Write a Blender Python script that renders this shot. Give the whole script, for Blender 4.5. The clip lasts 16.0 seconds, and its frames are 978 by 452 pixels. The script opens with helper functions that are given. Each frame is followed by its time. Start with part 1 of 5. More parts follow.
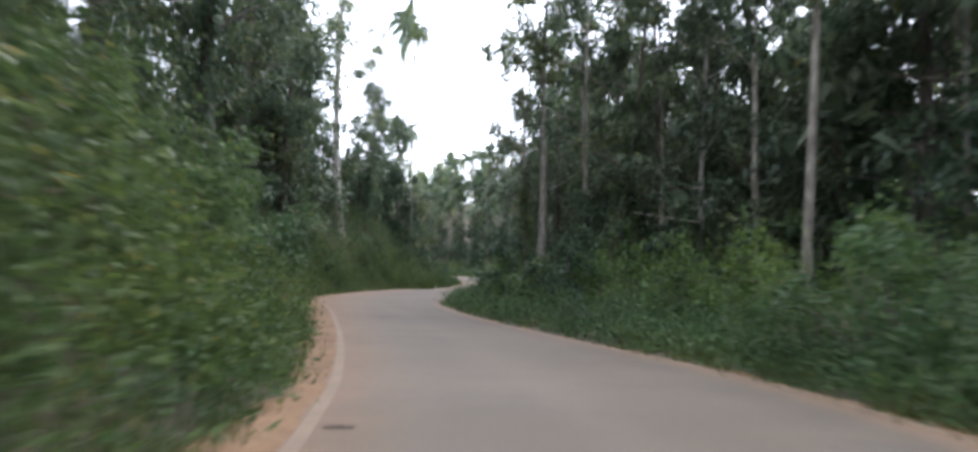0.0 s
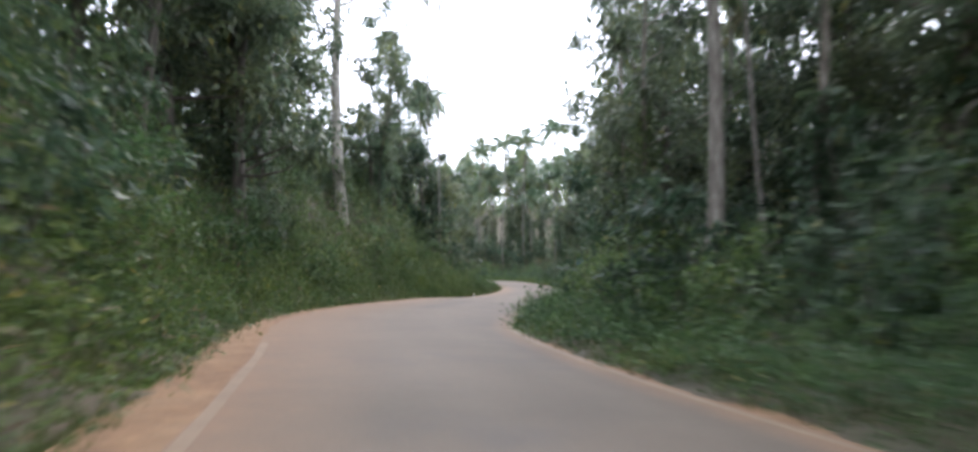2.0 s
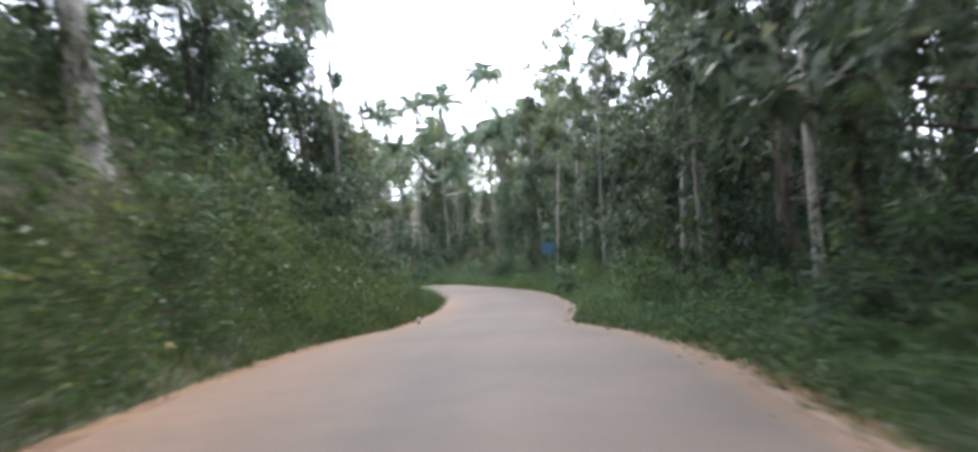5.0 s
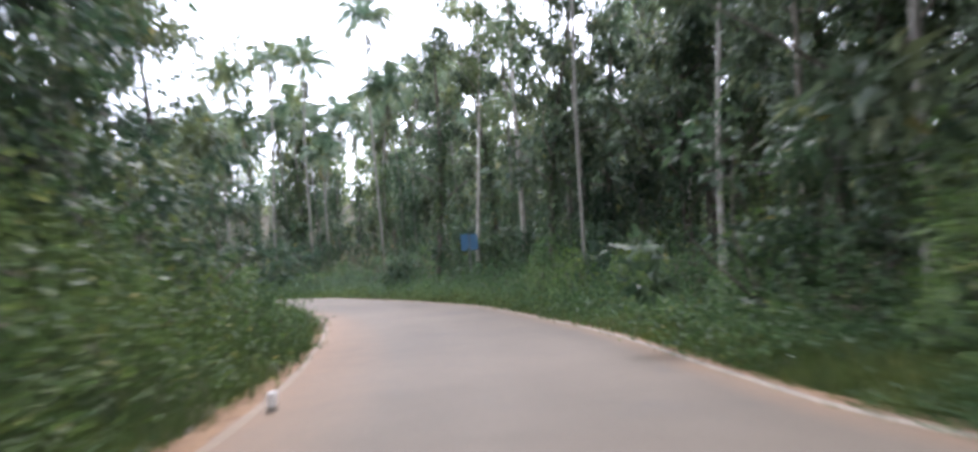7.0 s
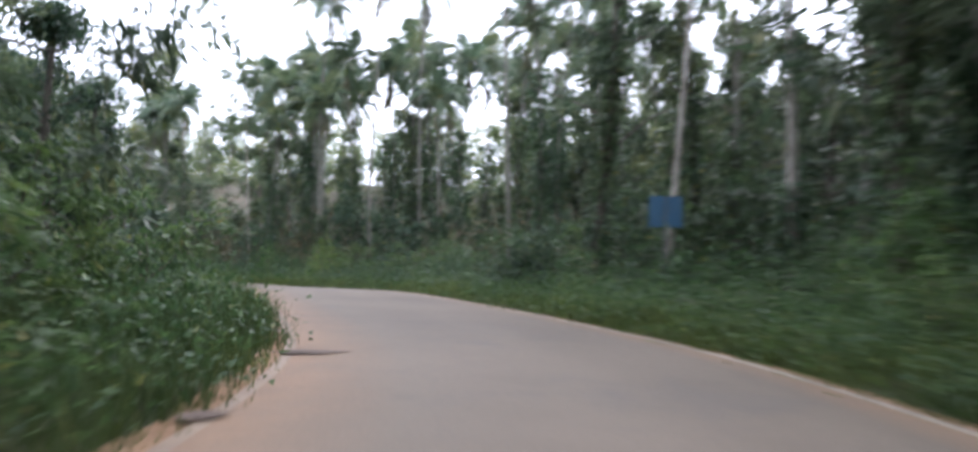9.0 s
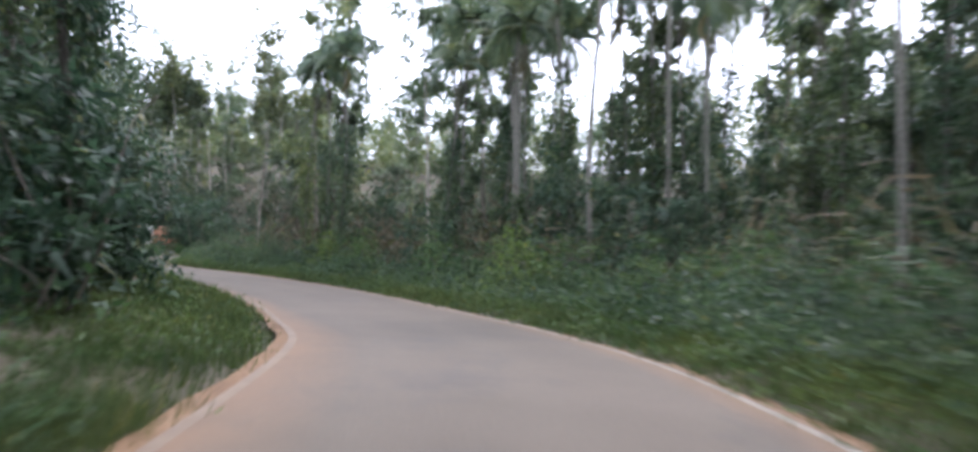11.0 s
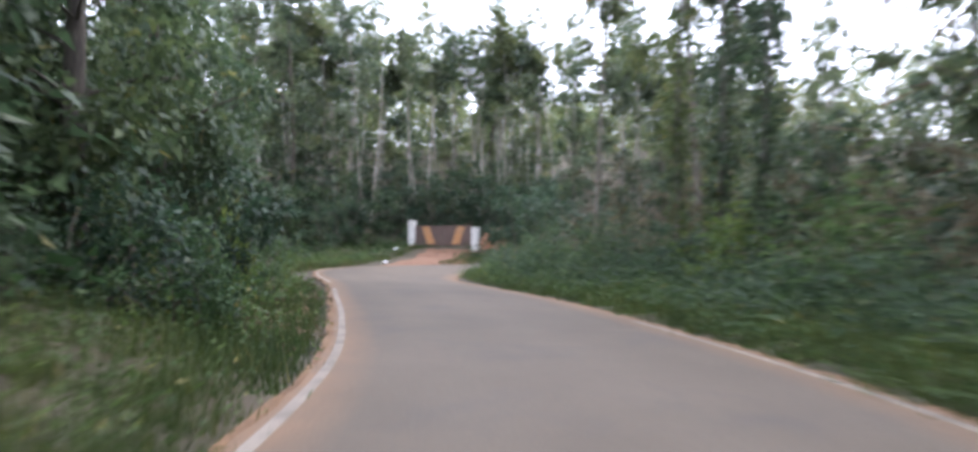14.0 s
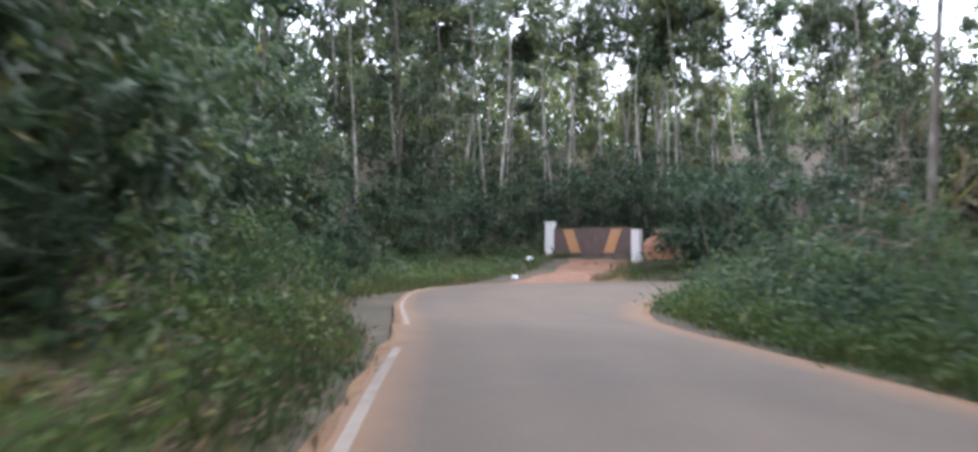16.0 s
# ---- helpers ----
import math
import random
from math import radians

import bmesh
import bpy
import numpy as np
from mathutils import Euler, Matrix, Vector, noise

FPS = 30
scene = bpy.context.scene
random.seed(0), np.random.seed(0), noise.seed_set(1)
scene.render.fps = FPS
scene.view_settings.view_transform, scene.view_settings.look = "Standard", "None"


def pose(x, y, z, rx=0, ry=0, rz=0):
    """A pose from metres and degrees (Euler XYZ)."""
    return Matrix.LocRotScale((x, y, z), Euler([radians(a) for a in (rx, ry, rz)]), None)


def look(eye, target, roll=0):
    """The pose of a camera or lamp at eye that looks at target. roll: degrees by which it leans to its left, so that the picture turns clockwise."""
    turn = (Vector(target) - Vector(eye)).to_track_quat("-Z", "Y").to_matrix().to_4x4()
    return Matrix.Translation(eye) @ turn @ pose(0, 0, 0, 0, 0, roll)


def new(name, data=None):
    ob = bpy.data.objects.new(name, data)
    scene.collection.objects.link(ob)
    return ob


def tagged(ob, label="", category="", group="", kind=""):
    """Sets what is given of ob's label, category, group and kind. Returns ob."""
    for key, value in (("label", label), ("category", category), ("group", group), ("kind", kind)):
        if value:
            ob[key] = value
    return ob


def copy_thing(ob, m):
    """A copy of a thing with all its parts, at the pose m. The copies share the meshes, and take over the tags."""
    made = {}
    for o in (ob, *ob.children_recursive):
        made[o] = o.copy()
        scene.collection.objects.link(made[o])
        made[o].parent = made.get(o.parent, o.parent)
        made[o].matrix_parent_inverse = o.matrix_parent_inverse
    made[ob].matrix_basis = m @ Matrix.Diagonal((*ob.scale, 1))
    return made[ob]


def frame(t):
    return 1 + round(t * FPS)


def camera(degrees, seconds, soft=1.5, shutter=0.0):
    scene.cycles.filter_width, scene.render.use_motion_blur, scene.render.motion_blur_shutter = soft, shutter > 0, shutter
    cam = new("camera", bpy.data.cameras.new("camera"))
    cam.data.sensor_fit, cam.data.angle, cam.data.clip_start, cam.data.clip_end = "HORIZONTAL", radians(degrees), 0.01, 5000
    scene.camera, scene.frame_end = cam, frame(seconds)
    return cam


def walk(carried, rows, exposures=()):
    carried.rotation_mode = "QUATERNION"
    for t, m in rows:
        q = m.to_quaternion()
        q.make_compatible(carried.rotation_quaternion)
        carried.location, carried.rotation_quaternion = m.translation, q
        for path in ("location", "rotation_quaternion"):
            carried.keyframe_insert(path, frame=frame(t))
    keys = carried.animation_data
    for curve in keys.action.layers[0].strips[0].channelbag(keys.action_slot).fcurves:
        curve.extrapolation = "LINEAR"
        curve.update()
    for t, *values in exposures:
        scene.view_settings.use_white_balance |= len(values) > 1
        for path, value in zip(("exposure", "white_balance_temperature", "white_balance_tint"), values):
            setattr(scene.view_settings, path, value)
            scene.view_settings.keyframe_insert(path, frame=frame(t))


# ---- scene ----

cam = camera(70.0, 16.0, soft=3.1, shutter=0.85)
PATH = [
    (0.0, 0.00, -0.00, 0.00, 91.04, -1.40, 1.66),
    (0.5, -0.19, 3.56, -0.26, 91.09, -1.43, 2.09),
    (1.0, -0.87, 7.52, -0.52, 91.21, -1.52, 2.27),
    (1.5, -1.65, 11.29, -0.77, 91.29, -1.51, 2.83),
    (2.0, -2.60, 15.16, -1.03, 91.48, -0.72, 3.40),
    (2.5, -3.39, 18.78, -1.26, 91.72, -0.32, 3.79),
    (3.0, -4.12, 22.23, -1.42, 91.64, -0.27, 3.90),
    (3.5, -4.78, 26.03, -1.55, 91.51, 0.29, 3.45),
    (4.0, -5.27, 29.60, -1.65, 91.40, 1.50, 0.29),
    (4.5, -5.51, 33.34, -1.74, 91.30, 2.49, -2.13),
    (5.0, -5.90, 37.10, -1.89, 91.29, 3.32, -5.24),
    (5.5, -6.39, 40.90, -2.12, 91.39, 3.85, -9.14),
    (6.0, -6.76, 44.73, -2.39, 91.54, 4.04, -12.96),
    (6.5, -6.74, 48.61, -2.66, 91.69, 3.89, -15.81),
    (7.0, -6.10, 52.52, -2.87, 91.77, 3.38, -16.80),
    (7.5, -5.07, 56.45, -3.05, 91.80, 2.68, -16.58),
    (8.0, -4.20, 60.13, -3.25, 91.83, 1.22, -15.22),
    (8.5, -3.69, 63.73, -3.44, 92.09, -0.24, -11.45),
    (9.0, -3.53, 67.31, -3.59, 92.01, -1.40, -5.80),
    (9.5, -3.47, 70.99, -3.67, 91.82, -2.23, -0.60),
    (10.0, -3.63, 74.81, -3.63, 91.49, -2.50, 3.89),
    (10.5, -4.01, 78.61, -3.55, 91.14, -2.38, 7.96),
    (11.0, -4.63, 82.27, -3.51, 90.93, -2.02, 11.90),
    (11.5, -5.51, 85.64, -3.57, 90.96, -1.57, 16.00),
    (12.0, -6.51, 88.83, -3.71, 91.18, -1.14, 20.27),
    (12.5, -7.98, 92.01, -3.85, 91.07, -0.30, 24.87),
    (13.0, -9.59, 94.92, -4.01, 91.14, -0.21, 29.28),
    (13.5, -11.51, 97.58, -4.17, 91.10, -0.18, 35.02),
    (14.0, -13.72, 100.34, -4.32, 91.08, -0.02, 41.68),
    (14.5, -15.78, 102.46, -4.42, 91.18, 0.20, 46.26),
    (15.0, -17.87, 104.26, -4.47, 91.35, 0.17, 50.26),
    (15.5, -20.33, 106.11, -4.49, 91.64, 0.12, 51.97),
    (16.0, -22.50, 107.74, -4.49, 91.93, 0.12, 52.34),
]
walk(cam, [(t, pose(x, y, z, rx, ry, rz)) for t, x, y, z, rx, ry, rz in PATH],
     exposures=[(t, stops, kelvin, tint) for t, stops, kelvin, tint in (
         (0.0, 0.98, 5930, 16), (1.0, 1.16, 5930, 17), (2.0, 1.3, 5970, 17), (3.5, 1.45, 5940, 17), (4.5, 1.46, 5920, 18), (6.0, 1.57, 5870, 19), (7.0, 1.6, 5870, 20), (7.5, 1.54, 5870, 20), (9.0, 1.14, 5820, 19),
         (11.5, 1.14, 5770, 20), (12.5, 1.16, 5770, 21), (13.5, 1.28, 5820, 21), (15.0, 1.12, 5820, 21), (16.0, 1.16, 5820, 21))])

# ---- world and sun: a bright overcast sky ----
SUN_ELEV, SUN_TURN = 52.0, 20.0
world = bpy.data.worlds.new("overcast_sky")
scene.world = world
world.use_nodes = True
wn, wl = world.node_tree.nodes, world.node_tree.links
wn.clear()
w_out, w_bg = wn.new("ShaderNodeOutputWorld"), wn.new("ShaderNodeBackground")
w_sky, w_mix = wn.new("ShaderNodeTexSky"), wn.new("ShaderNodeMix")
w_sky.sky_type, w_sky.sun_disc = "NISHITA", False
w_sky.sun_elevation, w_sky.sun_rotation = radians(SUN_ELEV), radians(SUN_TURN)
w_sky.air_density, w_sky.dust_density, w_sky.ozone_density = 1.0, 5.0, 1.0
w_mix.data_type = "RGBA"
w_mix.inputs["Factor"].default_value = 0.8
w_mix.inputs["B"].default_value = (13.2, 13.9, 14.6, 1.0)   # cloud cover
wl.new(w_sky.outputs[0], w_mix.inputs["A"])
wl.new(w_mix.outputs["Result"], w_bg.inputs["Color"])
w_bg.inputs["Strength"].default_value = 0.15
wl.new(w_bg.outputs[0], w_out.inputs["Surface"])

sun_data = bpy.data.lights.new("sun", "SUN")
sun_data.energy, sun_data.angle, sun_data.color = 0.9, radians(18), (1.0, 0.96, 0.9)
sun = new("sun", sun_data)
sun.matrix_world = look((0, 0, 60), (0 - 60 * math.sin(radians(SUN_TURN)) / math.tan(radians(SUN_ELEV)),
                                     0 - 60 * math.cos(radians(SUN_TURN)) / math.tan(radians(SUN_ELEV)), 0))


# ---- materials ----
def material(name):
    m = bpy.data.materials.new(name)
    m.use_nodes = True
    n = m.node_tree.nodes
    return m, n, m.node_tree.links, n["Principled BSDF"]


def noise_node(n, l, scale, detail=4.0, rough=0.6, world_space=True):
    t = n.new("ShaderNodeTexNoise")
    t.inputs["Scale"].default_value, t.inputs["Detail"].default_value, t.inputs["Roughness"].default_value = scale, detail, rough
    g = n.new("ShaderNodeNewGeometry") if world_space else n.new("ShaderNodeTexCoord")
    l.new(g.outputs["Position"] if world_space else g.outputs["Object"], t.inputs["Vector"])
    return t


def ramp(n, l, source, stops):
    r = n.new("ShaderNodeValToRGB")
    while len(r.color_ramp.elements) < len(stops):
        r.color_ramp.elements.new(0.5)
    for e, (p, c) in zip(r.color_ramp.elements, stops):
        e.position, e.color = p, (*c, 1.0)
    l.new(source, r.inputs[0])
    return r


def mix_rgb(n, l, fac, a, b, mode="MIX"):
    m = n.new("ShaderNodeMix")
    m.data_type, m.blend_type = "RGBA", mode
    for key, v in (("Factor", fac), ("A", a), ("B", b)):
        if isinstance(v, (int, float)):
            m.inputs[key].default_value = v
        elif isinstance(v, tuple):
            m.inputs[key].default_value = (*v, 1.0)
        else:
            l.new(v, m.inputs[key])
    return m.outputs["Result"]


def bump(n, l, p, height, strength, distance):
    b = n.new("ShaderNodeBump")
    b.inputs["Strength"].default_value, b.inputs["Distance"].default_value = strength, distance
    l.new(height, b.inputs["Height"])
    l.new(b.outputs[0], p.inputs["Normal"])


def leaf_material(name, dark, mid, light, gloss=0.45, through_light=0.48):
    m, n, l, p = material(name)
    geo, obj = n.new("ShaderNodeNewGeometry"), n.new("ShaderNodeObjectInfo")
    c = ramp(n, l, geo.outputs["Random Per Island"], [(0.0, dark), (0.55, mid), (0.97, light), (1.0, (0.2, 0.18, 0.06))])
    tint = ramp(n, l, obj.outputs["Random"], [(0.0, (0.72, 0.82, 0.8)), (0.5, (1.0, 1.0, 1.0)), (1.0, (1.25, 1.15, 0.85))])
    col = mix_rgb(n, l, 1.0, c.outputs[0], tint.outputs[0], "MULTIPLY")
    big = noise_node(n, l, 0.55, 2.0)
    patch = ramp(n, l, big.outputs[0], [(0.28, (0.6, 0.7, 0.68)), (0.5, (1.0, 1.0, 1.0)), (0.74, (1.35, 1.2, 1.0))])
    col = mix_rgb(n, l, 1.0, col, patch.outputs[0], "MULTIPLY")
    l.new(col, p.inputs["Base Color"])
    p.inputs["Roughness"].default_value = gloss
    p.inputs["Specular IOR Level"].default_value = 0.3
    tr, sh = n.new("ShaderNodeBsdfTranslucent"), n.new("ShaderNodeMixShader")
    l.new(col, tr.inputs["Color"])
    sh.inputs[0].default_value = through_light
    l.new(p.outputs[0], sh.inputs[1])
    l.new(tr.outputs[0], sh.inputs[2])
    l.new(sh.outputs[0], n["Material Output"].inputs["Surface"])
    return m


# LEAF_TREE is lightened: haze over the far trees is put into its colour
LEAF_TREE = leaf_material("haze_lifted_tree_leaf", (0.092, 0.128, 0.07), (0.13, 0.169, 0.092), (0.184, 0.22, 0.118))
LEAF_DARK = leaf_material("dark_tree_leaf", (0.055, 0.078, 0.046), (0.077, 0.104, 0.059), (0.120, 0.149, 0.082), 0.42)
LEAF_VINE = leaf_material("vine_leaf", (0.044, 0.073, 0.038), (0.064, 0.101, 0.052), (0.104, 0.147, 0.071), 0.42)
LEAF_SHRUB = leaf_material("shrub_leaf", (0.043, 0.078, 0.029), (0.063, 0.112, 0.041), (0.105, 0.162, 0.060), 0.5)
LEAF_FRESH = leaf_material("fresh_shrub_leaf", (0.066, 0.113, 0.03), (0.101, 0.165, 0.042), (0.155, 0.22, 0.064), 0.5)
LEAF_COFFEE = leaf_material("coffee_leaf", (0.030, 0.056, 0.031), (0.044, 0.077, 0.043), (0.076, 0.116, 0.063), 0.45)
LEAF_BANK = leaf_material("bank_leaf", (0.043, 0.073, 0.022), (0.061, 0.102, 0.030), (0.098, 0.137, 0.041), 0.6)
LEAF_GRASS = leaf_material("grass_blade", (0.037, 0.060, 0.019), (0.055, 0.083, 0.026), (0.084, 0.110, 0.037), 0.6)
# palm green raised in the same way, to imitate haze at a distance
LEAF_PALM = leaf_material("haze_lifted_palm_leaf", (0.1, 0.14, 0.092), (0.13, 0.178, 0.113), (0.176, 0.222, 0.134), 0.45)
LEAF_LIME = leaf_material("lime_leaf", (0.085, 0.135, 0.032), (0.14, 0.205, 0.05), (0.24, 0.29, 0.085), 0.5)
LEAF_DRY = leaf_material("dry_leaf", (0.095, 0.068, 0.042), (0.165, 0.122, 0.078), (0.245, 0.185, 0.122), 0.7)


DRY_FROND = leaf_material("dry_frond", (0.1, 0.1, 0.068), (0.135, 0.13, 0.088), (0.18, 0.17, 0.115), 0.7)


def bark_material(name, a, b, c):
    m, n, l, p = material(name)
    obj = n.new("ShaderNodeObjectInfo")
    co, mp = n.new("ShaderNodeTexCoord"), n.new("ShaderNodeMapping")
    mp.inputs["Scale"].default_value = (6.0, 6.0, 1.4)
    l.new(co.outputs["Object"], mp.inputs["Vector"])
    t = n.new("ShaderNodeTexNoise")
    t.inputs["Scale"].default_value, t.inputs["Detail"].default_value = 1.6, 6.0
    l.new(mp.outputs[0], t.inputs["Vector"])
    r = ramp(n, l, t.outputs[0], [(0.3, a), (0.52, b), (0.72, c)])
    tint = ramp(n, l, obj.outputs["Random"], [(0.0, (0.7, 0.7, 0.68)), (1.0, (1.2, 1.18, 1.12))])
    l.new(mix_rgb(n, l, 1.0, r.outputs[0], tint.outputs[0], "MULTIPLY"), p.inputs["Base Color"])
    p.inputs["Roughness"].default_value = 0.85
    bump(n, l, p, t.outputs[0], 0.6, 0.03)
    return m


BARK_GREY = bark_material("grey_bark", (0.09, 0.075, 0.06), (0.2, 0.175, 0.145), (0.36, 0.34, 0.3))
BARK_PALE = bark_material("pale_lichen_bark", (0.13, 0.114, 0.097), (0.3, 0.274, 0.24), (0.48, 0.46, 0.42))
BARK_DARK = bark_material("dark_bark", (0.04, 0.033, 0.026), (0.09, 0.075, 0.06), (0.17, 0.15, 0.12))


def palm_trunk_material():
    m, n, l, p = material("ringed_palm_trunk")
    co = n.new("ShaderNodeTexCoord")
    w = n.new("ShaderNodeTexWave")
    w.bands_direction = "Z"
    w.inputs["Scale"].default_value, w.inputs["Distortion"].default_value = 2.2, 1.0
    l.new(co.outputs["Object"], w.inputs["Vector"])
    t = noise_node(n, l, 3.0, 4.0, 0.6, False)
    a = ramp(n, l, w.outputs[1], [(0.0, (0.13, 0.118, 0.098)), (0.25, (0.155, 0.142, 0.118)), (1.0, (0.175, 0.162, 0.136))])
    l.new(mix_rgb(n, l, t.outputs[0], a.outputs[0], (0.13, 0.122, 0.095)), p.inputs["Base Color"])
    p.inputs["Roughness"].default_value = 0.8
    bump(n, l, p, w.outputs[1], 0.4, 0.01)
    return m


PALM_TRUNK = palm_trunk_material()


def attribute(n, name):
    a = n.new("ShaderNodeAttribute")
    a.attribute_name = name
    return a.outputs["Fac"]


def math_node(n, l, op, a, b=0.0, clamp=False):
    m = n.new("ShaderNodeMath")
    m.operation, m.use_clamp = op, clamp
    for i, v in enumerate((a, b)):
        if isinstance(v, (int, float)):
            m.inputs[i].default_value = v
        else:
            l.new(v, m.inputs[i])
    return m.outputs[0]


def asphalt_material():
    """Worn asphalt: red dust drifted in from the shoulders, two wheel tracks, repaired and stained patches."""
    m, n, l, p = material("dusty_asphalt")
    big, mid, fine = noise_node(n, l, 0.22, 5.0), noise_node(n, l, 1.7, 5.0), noise_node(n, l, 55.0, 2.0, 0.7)
    base = ramp(n, l, big.outputs[0], [(0.3, (0.059, 0.045, 0.029)), (0.5, (0.083, 0.062, 0.040)), (0.68, (0.102, 0.076, 0.051))])
    tracks = None
    for at in (1.45, 3.0, 4.6):
        gap = math_node(n, l, "DIVIDE", math_node(n, l, "SUBTRACT", attribute(n, "in_left"), at), 0.42)
        one = math_node(n, l, "POWER", 2.718, math_node(n, l, "MULTIPLY", math_node(n, l, "MULTIPLY", gap, gap), -1.0))
        tracks = one if tracks is None else math_node(n, l, "ADD", tracks, one)
    worn = math_node(n, l, "MULTIPLY", tracks, mid.outputs[0])
    c = mix_rgb(n, l, math_node(n, l, "MULTIPLY", worn, 0.5, True), base.outputs[0], (0.109, 0.084, 0.057))
    stain = noise_node(n, l, 0.5, 7.0, 0.75)
    dark = ramp(n, l, stain.outputs[0], [(0.54, (0.0, 0.0, 0.0)), (0.68, (0.6, 0.6, 0.6))])
    c = mix_rgb(n, l, dark.outputs[0], c, (0.058, 0.048, 0.039))
    smear = math_node(n, l, "MULTIPLY", attribute(n, "smear"), ramp(n, l, noise_node(n, l, 1.1, 6.0, 0.7).outputs[0], [(0.38, (0.0, 0.0, 0.0)), (0.62, (1.0, 1.0, 1.0))]).outputs[0])
    edge = math_node(n, l, "SUBTRACT", 1.0, math_node(n, l, "DIVIDE", attribute(n, "in_left"), attribute(n, "dust_reach")), True)
    edge_r = math_node(n, l, "SUBTRACT", 1.0, math_node(n, l, "DIVIDE", attribute(n, "in_right"), 0.65), True)
    dust = math_node(n, l, "ADD", edge, edge_r)
    dust = math_node(n, l, "MULTIPLY", dust, math_node(n, l, "ADD", math_node(n, l, "MULTIPLY", mid.outputs[0], 1.5), 0.1), True)
    c = mix_rgb(n, l, dust, c, (0.168, 0.096, 0.048))
    c = mix_rgb(n, l, smear, c, (0.056, 0.046, 0.036))
    grain = ramp(n, l, fine.outputs[0], [(0.3, (0.76, 0.76, 0.76)), (0.7, (1.18, 1.18, 1.18))])
    c = mix_rgb(n, l, 1.0, c, grain.outputs[0], "MULTIPLY")
    cr = n.new("ShaderNodeTexVoronoi")
    cr.feature = "DISTANCE_TO_EDGE"
    cr.inputs["Scale"].default_value = 0.55
    warp = mix_rgb(n, l, 0.35, n.new("ShaderNodeNewGeometry").outputs["Position"], mid.outputs[1])
    l.new(warp, cr.inputs["Vector"])
    line = ramp(n, l, cr.outputs["Distance"], [(0.0, (1.0, 1.0, 1.0)), (0.012, (0.0, 0.0, 0.0))])
    some = ramp(n, l, big.outputs[0], [(0.55, (0.0, 0.0, 0.0)), (0.65, (0.3, 0.3, 0.3))])
    c = mix_rgb(n, l, mix_rgb(n, l, 1.0, line.outputs[0], some.outputs[0], "MULTIPLY"), c, (0.048, 0.042, 0.037))
    l.new(c, p.inputs["Base Color"])
    p.inputs["Roughness"].default_value = 0.82
    bump(n, l, p, fine.outputs[0], 0.3, 0.006)
    return m


ASPHALT = asphalt_material()


def soil_material(name, a, b, c, scale=0.9):
    m, n, l, p = material(name)
    big, mid, fine = noise_node(n, l, scale, 5.0), noise_node(n, l, 5.0, 5.0), noise_node(n, l, 38.0, 3.0, 0.7)
    r = ramp(n, l, big.outputs[0], [(0.3, a), (0.5, b), (0.7, c)])
    s = ramp(n, l, mid.outputs[0], [(0.3, (0.75, 0.75, 0.75)), (0.7, (1.2, 1.2, 1.2))])
    g = ramp(n, l, fine.outputs[0], [(0.35, (0.75, 0.75, 0.75)), (0.65, (1.15, 1.15, 1.15))])
    col = mix_rgb(n, l, 1.0, r.outputs[0], s.outputs[0], "MULTIPLY")
    l.new(mix_rgb(n, l, 1.0, col, g.outputs[0], "MULTIPLY"), p.inputs["Base Color"])
    p.inputs["Roughness"].default_value = 0.95
    bump(n, l, p, mid.outputs[0], 0.7, 0.05)
    return m


DIRT = soil_material("red_dirt_shoulder", (0.113, 0.06, 0.027), (0.165, 0.093, 0.043), (0.192, 0.117, 0.06))
DRIVE_DIRT = soil_material("red_laterite_drive", (0.13, 0.065, 0.036), (0.178, 0.09, 0.05), (0.21, 0.115, 0.068))
FOREST_SOIL = soil_material("leaf_littered_soil", (0.03, 0.03, 0.014), (0.055, 0.045, 0.024), (0.085, 0.063, 0.038), 0.5)
EARTH_CUT = soil_material("red_earth_cut", (0.2, 0.09, 0.05), (0.32, 0.15, 0.085), (0.38, 0.21, 0.13), 1.5)


def paint_material(name, colour, worn, wear=0.55, scale=4.0, rough=0.7):
    m, n, l, p = material(name)
    t, f = noise_node(n, l, scale, 6.0, 0.7), noise_node(n, l, 40.0, 3.0, 0.7)
    r = ramp(n, l, t.outputs[0], [(wear - 0.08, (0.0, 0.0, 0.0)), (wear + 0.1, (1.0, 1.0, 1.0))])
    c = mix_rgb(n, l, r.outputs[0], colour, worn)
    g = ramp(n, l, f.outputs[0], [(0.3, (0.86, 0.86, 0.86)), (0.7, (1.06, 1.06, 1.06))])
    l.new(mix_rgb(n, l, 1.0, c, g.outputs[0], "MULTIPLY"), p.inputs["Base Color"])
    p.inputs["Roughness"].default_value = rough
    bump(n, l, p, f.outputs[0], 0.2, 0.004)
    return m


